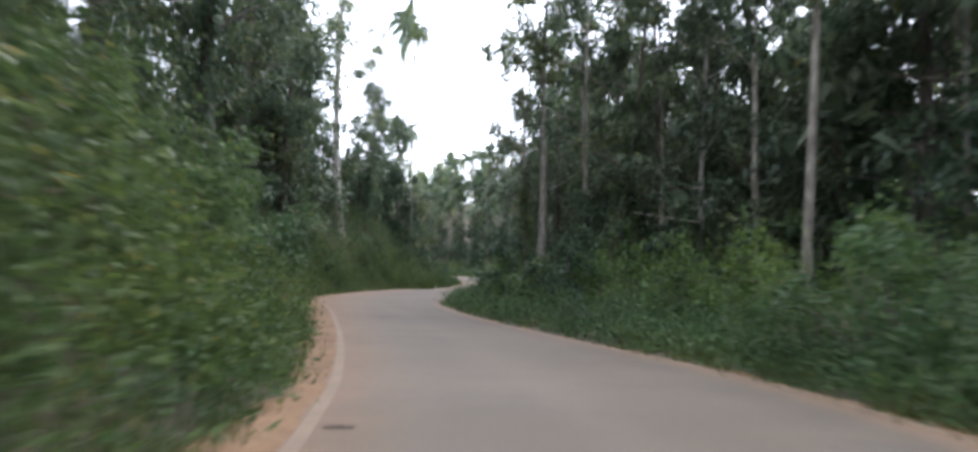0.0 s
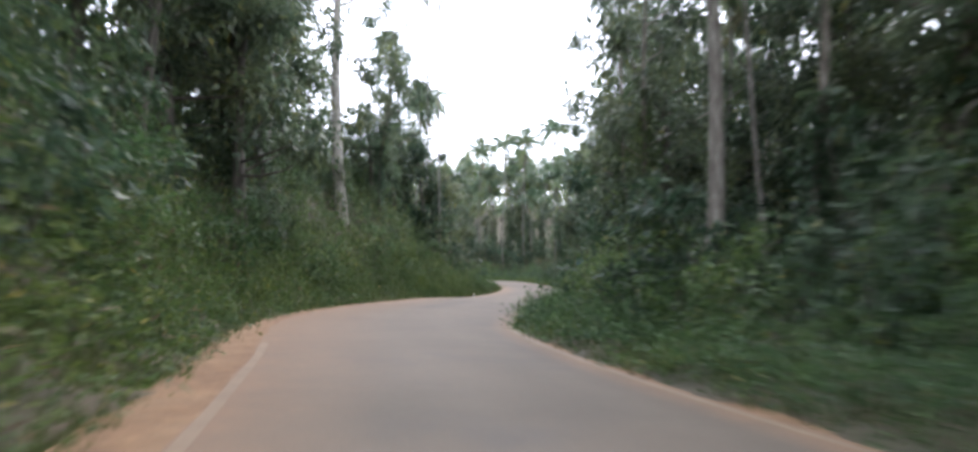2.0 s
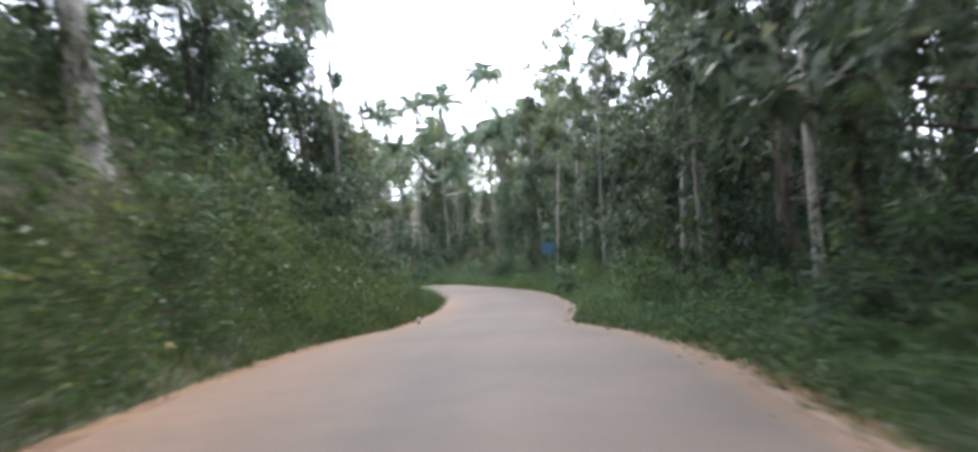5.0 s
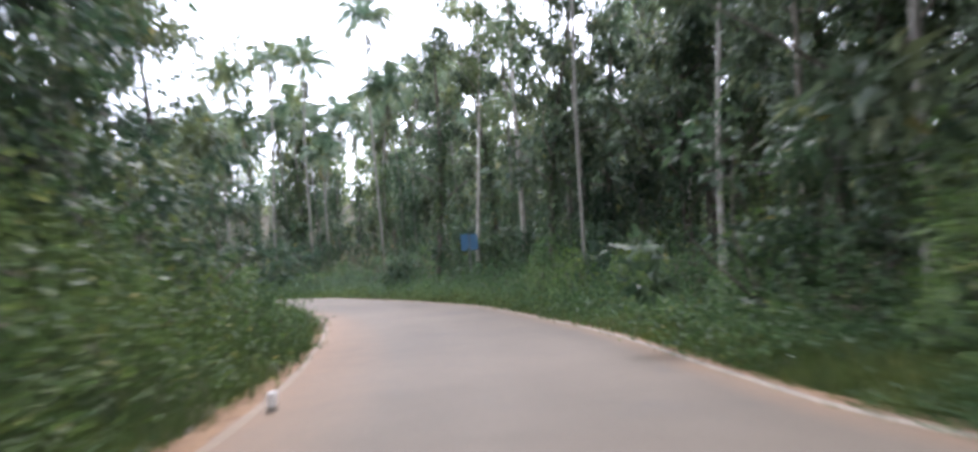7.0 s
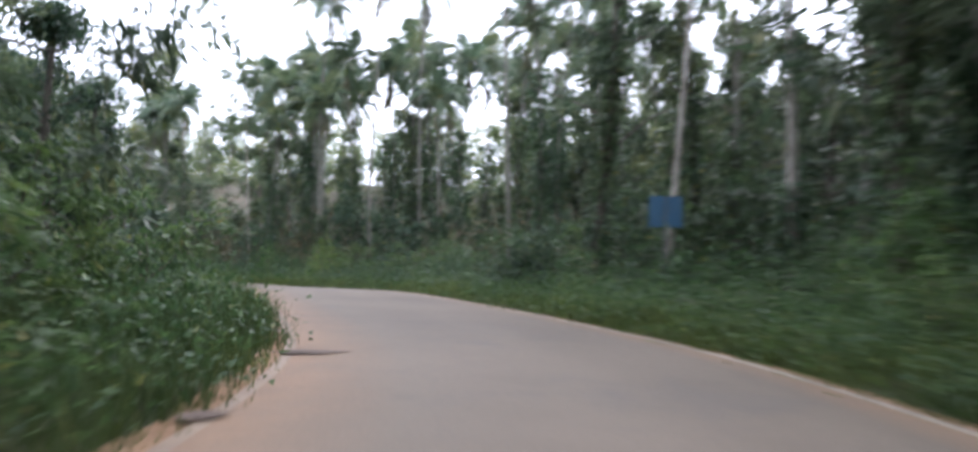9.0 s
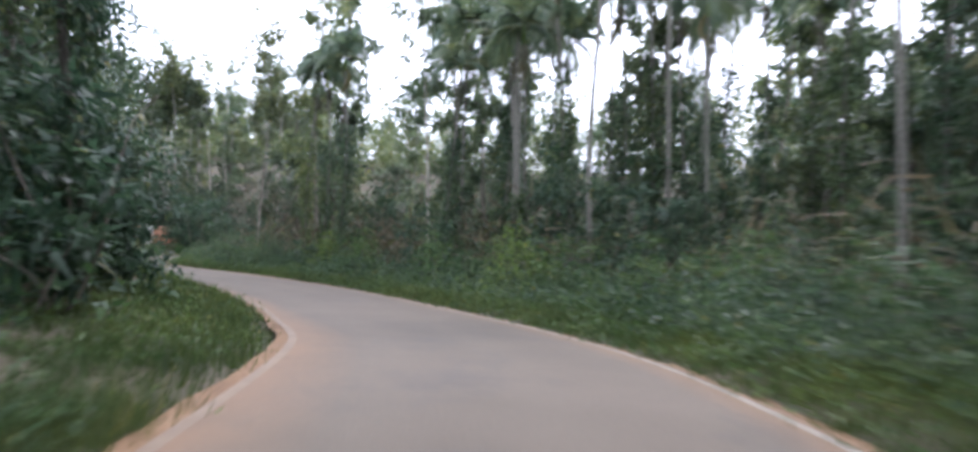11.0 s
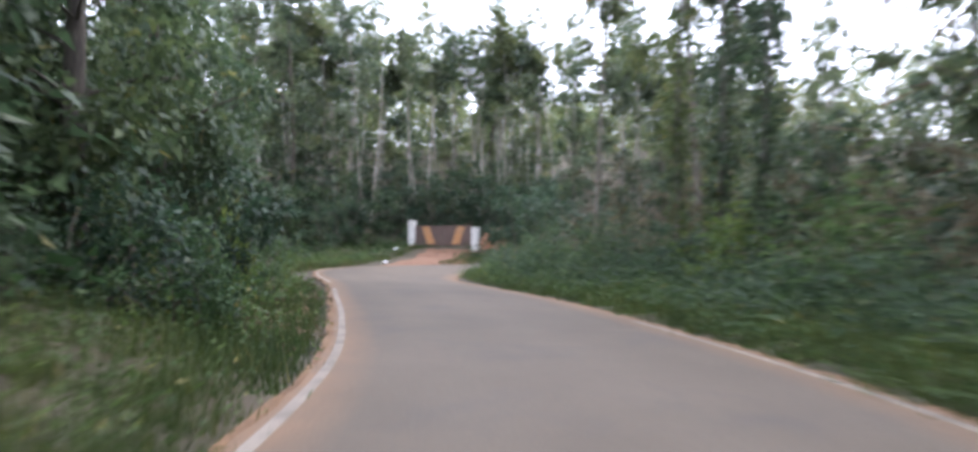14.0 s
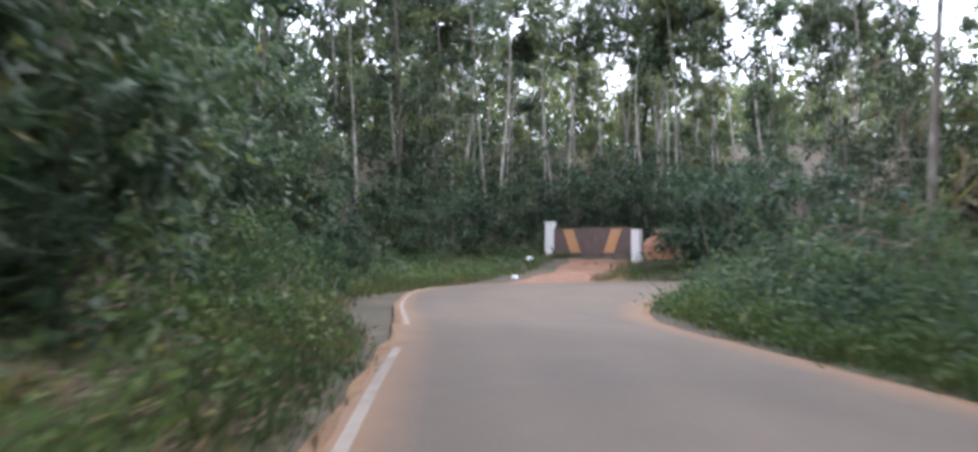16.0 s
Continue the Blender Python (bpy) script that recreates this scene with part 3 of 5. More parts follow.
def areca_palm(seed, height, label, vine=0.0):
    """A slim ringed stem, a green crownshaft and arching feather fronds, each one a part."""
    rng = np.random.default_rng(seed)
    thing = root("areca_palm", label, "palm tree", "areca palms")
    top = np.array([rng.normal() * 0.35, rng.normal() * 0.35, height])
    line = bent_line(np.array([0, 0, -0.3]), top, 0.16, 10, rng)
    u = np.linspace(0, 1, 10)
    part_mesh("trunk", tubes_mesh("trunk", [(line, 0.074 - 0.02 * u + 0.025 * np.exp(-u * 14), 8)], PALM_TRUNK), thing)
    shaft = np.array([top, top + (0, 0, 0.35), top + (0, 0, 0.75), top + (0, 0, 1.0)])
    part_mesh("crownshaft", tubes_mesh("crownshaft", [(shaft, [0.06, 0.08, 0.06, 0.025], 8)], LEAF_LIME), thing, "smooth green crownshaft")
    head = top + np.array([0, 0, 0.85])
    meshes = []
    for lift, arch, reach in ((2.3, 0.7, 0.8), (2.2, 1.6, 1.6), (1.5, 1.8, 2.0), (0.6, 1.9, 1.8)):
        steps = 38
        s = np.linspace(0, 1, steps)
        rx = reach * s * (1 - 0.22 * s * s)
        rz = lift * s - arch * s ** 2.4
        mid = np.stack([rx, np.zeros(steps), rz], 1)
        spine = mid[::6]
        tube_v, tube_q = tube_data(spine, np.linspace(0.024, 0.005, len(spine)), 3)
        vs = []
        t = unit(np.gradient(mid, axis=0))
        for sd in (-1, 1):
            keep = s > 0.1
            m, tt, sk = mid[keep], t[keep], s[keep]
            ln = 0.76 * np.sin(np.clip(sk * 0.95 + 0.12, 0, 1) * math.pi) ** 0.6 + 0.1
            way = unit(tt * 0.75 + np.array([0, sd, 0]) * 0.7 + np.array([0, 0, -0.3]) + rng.normal(size=tt.shape) * 0.16)
            tip = m + way * ln[:, None] - np.array([0, 0, 0.2]) * ln[:, None]
            wv = tt * 0.045
            vs.append(np.stack([m + wv, tip, m - wv], 1).reshape(-1, 3))
        lv = np.concatenate(vs)
        k = len(lv) // 3
        loops = np.concatenate([np.arange(3 * k), (tube_q + 3 * k).ravel()])
        meshes.append(mesh_from("frond", np.concatenate([lv, tube_v]), loops, np.concatenate([np.full(k, 3), np.full(len(tube_q), 4)]), LEAF_PALM))
    count = 14
    for i in range(count):
        fr = part_mesh("frond", meshes[(0, 1, 2, 1, 2, 0, 3, 1, 2, 3, 1, 2, 2, 3)[i]], thing)
        fr.matrix_basis = Matrix.Translation(head) @ Matrix.Rotation(i * 2.4 + rng.uniform(-0.25, 0.25), 4, "Z") @ Matrix.Scale(rng.uniform(1.0, 1.35), 4)
    if vine:
        k = int(vine * 230)
        t = rng.uniform(0.0, vine / height, k)
        c = np.stack([np.interp(t, u, line[:, a]) for a in range(3)], 1)
        ang = rng.uniform(0, 2 * math.pi, k)
        lump = 0.8 + 0.35 * np.sin(c[:, 2] * 2.3 + ang * 2 + seed) + 0.3 * np.sin(c[:, 2] * 0.8 + seed)
        out = np.stack([np.cos(ang), np.sin(ang), np.zeros(k)], 1)
        v = leaf_verts(c + out * (0.08 + rng.uniform(0.05, 0.55, k) * lump)[:, None], 0.18, 0.125, rng, out, 0.7, face=out)
        part_mesh("climbing_vine", leaf_mesh("climbing_vine", v, LEAF_VINE), thing, "glossy pepper vine round the stem")
    dry = meshes[3].copy()
    dry.materials.clear()
    dry.materials.append(DRY_FROND)
    for i in range(1):
        hang = part_mesh("dead_frond", dry, thing, "drooping dry brown frond")
        hang.matrix_basis = Matrix.Translation(head - Vector((0, 0, 0.6 + 0.3 * i))) @ Matrix.Rotation(rng.uniform(0, 6), 4, "Z") @ Matrix.Rotation(1.05 + 0.15 * i, 4, "Y") @ Matrix.Scale(0.95, 4)
    return thing


def shrub(seed, height, width, clumps, each, leaf, leaf_mat, label, name="shrub", ratio=0.45, group="roadside shrubs", flat=False):
    """Several stems from one foot, with leaf clumps along them."""
    rng = np.random.default_rng(seed)
    thing = root(name, label, "shrub", group)
    tubes, centres = [], []
    stems = 6
    for i in range(stems):
        ang = i * 2 * math.pi / stems + rng.uniform(-0.4, 0.4)
        r = width / 2 * rng.uniform(0.35, 1.0)
        tip = np.array([math.cos(ang) * r, math.sin(ang) * r, height * rng.uniform(0.6, 1.0)])
        line = bent_line(np.array([math.cos(ang) * 0.06, math.sin(ang) * 0.06, -0.15]), tip, 0.12 * width, 6, rng)
        tubes.append((line, np.linspace(0.025, 0.006, 6), 3))
        for _ in range(max(1, clumps // 6)):
            s = rng.uniform(0.15, 1.0)
            p = np.array([np.interp(s, np.linspace(0, 1, 6), line[:, a]) for a in range(3)])
            o = rng.normal(size=3) * np.array([0.2, 0.2, 0.12]) * width
            centres.append(np.maximum(p + o, [-99, -99, 0.08]))
    part_mesh("stem", tubes_mesh("stem", tubes, BARK_DARK), thing)
    v = cluster_leaves(np.array(centres)[::2], each * 2, 0.11 * width + 0.06, leaf, leaf * ratio, rng, droop=0.3)
    part_mesh("foliage", leaf_mesh("foliage", v, leaf_mat), thing)
    return thing


def broad_tree(seed, height, width, leaf_mat, label, clumps=90, each=34, leaf=0.26, name="broadleaf_tree", ratio=0.42, low=0.22):
    """A dense evergreen with forking limbs and a rounded, uneven crown that starts low."""
    rng = np.random.default_rng(seed)
    thing = root(name, label, "tree", "roadside forest trees")
    top = np.array([rng.normal() * 0.3, rng.normal() * 0.3, height * 0.85])
    line = bent_line(np.array([0, 0, -0.4]), top, 0.25, 10, rng)
    u = np.linspace(0, 1, 10)
    tubes = [(line, 0.19 * (1 - 0.85 * u) + 0.02, 9)]
    centres = []
    for i in range(clumps):
        t = rng.uniform(low, 1.0)
        p = np.array([np.interp(t, u, line[:, a]) for a in range(3)])
        ang = rng.uniform(0, 2 * math.pi)
        full = width / 2 * (math.sin(math.pi * min(1, 0.12 + 0.85 * t)) ** 0.7) * (1 + 0.3 * math.sin(3 * ang + seed + 4 * t))
        r = full * rng.uniform(0.35, 1.0)
        tip = p + np.array([math.cos(ang) * r, math.sin(ang) * r, r * 0.25 + rng.normal() * 0.3])
        if i % 4 == 0:
            tubes.append((bent_line(p, tip, 0.12, 4, rng), np.linspace(0.06 * (1.1 - t), 0.01, 4), 4))
        centres.append(tip)
    part_mesh("trunk", tubes_mesh("trunk", tubes, BARK_DARK), thing)
    v = cluster_leaves(np.array(centres)[::2], each * 2, 0.66, leaf, leaf * ratio, rng, droop=0.5)
    part_mesh("crown", leaf_mesh("crown", v, leaf_mat), thing)
    return thing


def creeper_bush(seed, height, width, leaf_mat, label, leaves=2600, leaf=0.14, name="creeper_bush", group="bank bushes"):
    """A bush smothered in creeper: a lumpy mantle of leaves over a few arching stems."""
    rng = np.random.default_rng(seed)
    thing = root(name, label, "shrub", group)
    tubes = []
    for i in range(7):
        a = i * 2 * math.pi / 7 + rng.uniform(-0.3, 0.3)
        tip = np.array([math.cos(a) * width * 0.32, math.sin(a) * width * 0.32, height * rng.uniform(0.5, 0.85)])
        tubes.append((bent_line(np.array([0, 0, -0.2]), tip, 0.12 * width, 5, rng), np.linspace(0.03, 0.008, 5), 4))
    part_mesh("stem", tubes_mesh("stem", tubes, BARK_DARK), thing)
    way = unit(rng.normal(size=(leaves, 3)))
    way[:, 2] = np.abs(way[:, 2]) * 1.15 - 0.12
    a, z = np.arctan2(way[:, 1], way[:, 0]), way[:, 2]
    lump = 1 + 0.2 * np.sin(3 * a + seed + 3 * z) + 0.16 * np.sin(5 * a - 2 * seed + 7 * z) + 0.1 * np.sin(11 * a + 9 * z)
    p = way * (lump * (1 - 0.3 * rng.random(leaves) ** 2) + rng.normal(size=leaves) * 0.05)[:, None] * np.array([width / 2, width / 2, height])
    v = leaf_verts(p, leaf, leaf * 0.6, rng, unit(way), 0.75, face=unit(way))
    part_mesh("foliage", leaf_mesh("foliage", v, leaf_mat), thing)
    return thing


class Stock:
    """Hands out one built plant first, and copies of it after that."""

    def __init__(self, things):
        self.things, self.fresh, self.turn = things, [True] * len(things), 0

    def put(self, x, y, rng, scale=(0.85, 1.2), which=None, sink=0.05, stretch=1.0):
        i = self.turn % len(self.things) if which is None else which
        self.turn += 1
        s = rng.uniform(*scale)
        m = Matrix.Translation((x, y, height_at(x, y) - sink)) @ Matrix.Rotation(rng.uniform(0, 2 * math.pi), 4, "Z") @ Matrix.Diagonal((s, s, s * stretch, 1))
        if self.fresh[i]:
            self.fresh[i] = False
            self.things[i].matrix_basis = m
            return self.things[i]
        return copy_thing(self.things[i], m)


TALL = Stock([
    tall_tree(11, 16.0, 0.13, 0.3, 84, 46, 0.27, 6.5, BARK_GREY, LEAF_DARK, "tall slim grey forest tree wrapped in pepper vine"),
    tall_tree(12, 18.0, 0.115, 0.42, 84, 46, 0.27, 0.0, BARK_PALE, LEAF_TREE, "tall forest tree with a bare pale trunk"),
    tall_tree(13, 15.0, 0.15, 0.24, 78, 46, 0.27, 7.5, BARK_DARK, LEAF_DARK, "tall dark forest tree thick with climbing vine"),
    tall_tree(14, 17.0, 0.12, 0.4, 78, 46, 0.27, 4.5, BARK_GREY, LEAF_DARK, "tall thin grey forest tree with low climber"),
    tall_tree(15, 13.5, 0.13, 0.2, 78, 46, 0.27, 8.0, BARK_DARK, LEAF_DARK, "vine-smothered slim forest tree among coffee")])
MID_TALL = Stock([
    tall_tree(16, 16.5, 0.13, 0.2, 84, 34, 0.36, 0.0, BARK_GREY, LEAF_TREE, "tall slim forest tree in the shaded plantation", "plantation_tree"),
    tall_tree(17, 15.0, 0.12, 0.22, 84, 34, 0.36, 4.0, BARK_PALE, LEAF_DARK, "pale slim forest tree in the shaded plantation", "plantation_tree"),
    tall_tree(18, 17.5, 0.15, 0.18, 84, 34, 0.36, 0.0, BARK_DARK, LEAF_DARK, "dark slim forest tree in the shaded plantation", "plantation_tree")])
FAR_TALL = Stock([
    tall_tree(21, 17.0, 0.17, 0.1, 78, 18, 0.62, 0.0, BARK_GREY, LEAF_TREE, "tall slim shade tree deep in the plantation", "shade_tree", spread=2.8),
    tall_tree(22, 15.5, 0.15, 0.1, 78, 18, 0.62, 0.0, BARK_DARK, LEAF_DARK, "dark slim shade tree deep in the plantation", "shade_tree", spread=2.8)])
SLIM = Stock([
    tall_tree(25, 16.0, 0.1, 0.7, 42, 26, 0.38, 0.0, BARK_PALE, LEAF_TREE, "slim pale-stemmed tree on the wooded knoll", "slim_tree", spread=2.0),
    tall_tree(26, 14.5, 0.09, 0.68, 42, 26, 0.38, 0.0, BARK_PALE, LEAF_DARK, "slim pale leaning tree on the wooded knoll", "slim_tree", spread=2.0)])
BARE = Stock([
    tall_tree(27, 17.0, 0.11, 0.5, 72, 32, 0.34, 0.0, BARK_PALE, LEAF_TREE, "tall plantation tree with a bare pale trunk", "bare_trunk_tree", spread=2.6),
    tall_tree(28, 16.0, 0.1, 0.52, 72, 32, 0.34, 0.0, BARK_GREY, LEAF_DARK, "tall slim tree with a bare grey trunk", "bare_trunk_tree", spread=2.6),
    tall_tree(29, 18.0, 0.125, 0.48, 72, 32, 0.34, 2.5, BARK_PALE, LEAF_TREE, "tall pale tree with a low climber on the trunk", "bare_trunk_tree", spread=2.6)])
PLAIN_TRUNK = Stock([
    tall_tree(93, 17.5, 0.2, 0.5, 78, 40, 0.3, 1.5, BARK_GREY, LEAF_DARK, "thick grey-brown tree with creeper round its foot", "roadside_tree", spread=2.8),
    tall_tree(94, 17.0, 0.14, 0.48, 78, 40, 0.3, 0.0, BARK_GREY, LEAF_DARK, "tall tree with a bare weathered grey trunk", "roadside_tree", spread=2.8)])
CLIMBER = Stock([
    broad_tree(81, 7.0, 3.4, LEAF_VINE, "tree smothered in dark large-leaved climbing vine", 110, 50, 0.2, "climber_tree", 0.6, 0.06),
    broad_tree(82, 9.0, 3.6, LEAF_COFFEE, "tall tree hung with dark large-leaved vines", 120, 50, 0.2, "climber_tree", 0.6, 0.08)])
FAR_BROAD = Stock([
    broad_tree(48, 11.0, 5.6, LEAF_TREE, "leafy tree standing among the areca palms", 84, 18, 0.5, "grove_tree"),
    broad_tree(49, 9.0, 5.4, LEAF_DARK, "dark leafy tree standing among the areca palms", 84, 18, 0.5, "grove_tree")])
MID_BROAD = Stock([
    broad_tree(45, 8.0, 5.2, LEAF_DARK, "dense dark evergreen in the shaded plantation", 84, 26, 0.38, "evergreen_tree"),
    broad_tree(46, 10.0, 5.6, LEAF_TREE, "leafy evergreen tree in the shaded plantation", 84, 26, 0.38, "evergreen_tree")])
PALM = Stock([areca_palm(31, 12.5, "tall slim areca palm with feathery fronds"), areca_palm(32, 14.0, "tall slim areca palm with feathery fronds"),
              areca_palm(33, 10.5, "slim areca palm half wrapped in pepper vine", 4.5),
              areca_palm(34, 11.5, "areca palm wrapped in climbing pepper vine", 8.5), areca_palm(35, 10.0, "areca palm wrapped in climbing pepper vine", 7.0)])
BROAD = Stock([broad_tree(41, 8.5, 5.0, LEAF_DARK, "dense dark evergreen tree in the roadside forest", 84, 58, 0.25),
               broad_tree(42, 7.0, 4.4, LEAF_TREE, "leafy mid-sized tree in the roadside forest", 84, 58, 0.25),
               broad_tree(43, 10.5, 5.2, LEAF_DARK, "tall dense evergreen tree beside the road", 96, 60, 0.25)])
SHRUB = Stock([shrub(51, 1.7, 2.2, 42, 44, 0.125, LEAF_SHRUB, "bushy green shrub on the roadside verge"),
               shrub(52, 1.4, 2.0, 42, 42, 0.12, LEAF_SHRUB, "low leafy green shrub on the verge"),
               shrub(53, 2.1, 2.3, 42, 46, 0.13, LEAF_SHRUB, "tall loose green shrub on the verge")])
COFFEE = Stock([shrub(61, 2.2, 2.4, 42, 30, 0.195, LEAF_COFFEE, "dark glossy coffee bush under the trees", "coffee_bush", 0.42, "coffee bushes"),
                shrub(62, 2.7, 2.4, 42, 30, 0.195, LEAF_COFFEE, "tall dark glossy coffee bush under trees", "coffee_bush", 0.42, "coffee bushes")])
BUSH = Stock([creeper_bush(63, 1.9, 2.3, LEAF_SHRUB, "full rounded green bush on the roadside verge", 2300, 0.115, "roadside_bush", "roadside shrubs"),
              creeper_bush(68, 1.8, 2.2, LEAF_COFFEE, "dark glossy bush on the roadside verge", 1700, 0.16, "roadside_bush", "roadside shrubs")])
FRESH = Stock([creeper_bush(64, 2.2, 2.1, LEAF_FRESH, "tall leafy bright green bush on the roadside verge", 2300, 0.125, "roadside_bush", "roadside shrubs")])
CREEPER = Stock([creeper_bush(65, 2.0, 3.2, LEAF_VINE, "dark creeper-smothered bush bulging from the bank"),
                 creeper_bush(66, 1.7, 2.8, LEAF_SHRUB, "green creeper-covered bush on the bank"),
                 creeper_bush(67, 2.3, 2.6, LEAF_COFFEE, "dark large-leaved creeper over a bush")])
LIME = Stock([shrub(71, 1.9, 1.6, 36, 36, 0.17, LEAF_LIME, "yellow-green leafy shrub on the verge", "shrub", 0.4)])

rng = np.random.default_rng(5)
taken = []


def free(x, y, gap):
    if taken:
        t = np.array(taken)
        if ((t - (x, y)) ** 2).sum(1).min() < gap * gap:
            return False
    return True


# the great pale tree on the bank
great = tall_tree(91, 23.0, 0.34, 0.5, 96, 46, 0.3, 3.0, BARK_PALE, LEAF_TREE, "great tree with a thick bare pale trunk on the bank", "bank_tree", spread=3.6)
great.matrix_basis = Matrix.Translation((-13.0, 52.9, height_at(-13.0, 52.9) - 0.1))
taken.append((-13.0, 52.9))

# the open-crowned tree at the end of the bank
open_tree = tall_tree(92, 15.0, 0.2, 0.42, 66, 20, 0.2, 5.5, BARK_GREY, LEAF_TREE, "open-crowned grey tree with sparse leaves and bare limbs", "open_crowned_tree", spread=4.2)
open_tree.matrix_basis = Matrix.Translation((-10.3, 79.4, height_at(-10.3, 79.4) - 0.1))
taken.append((-10.3, 79.4))

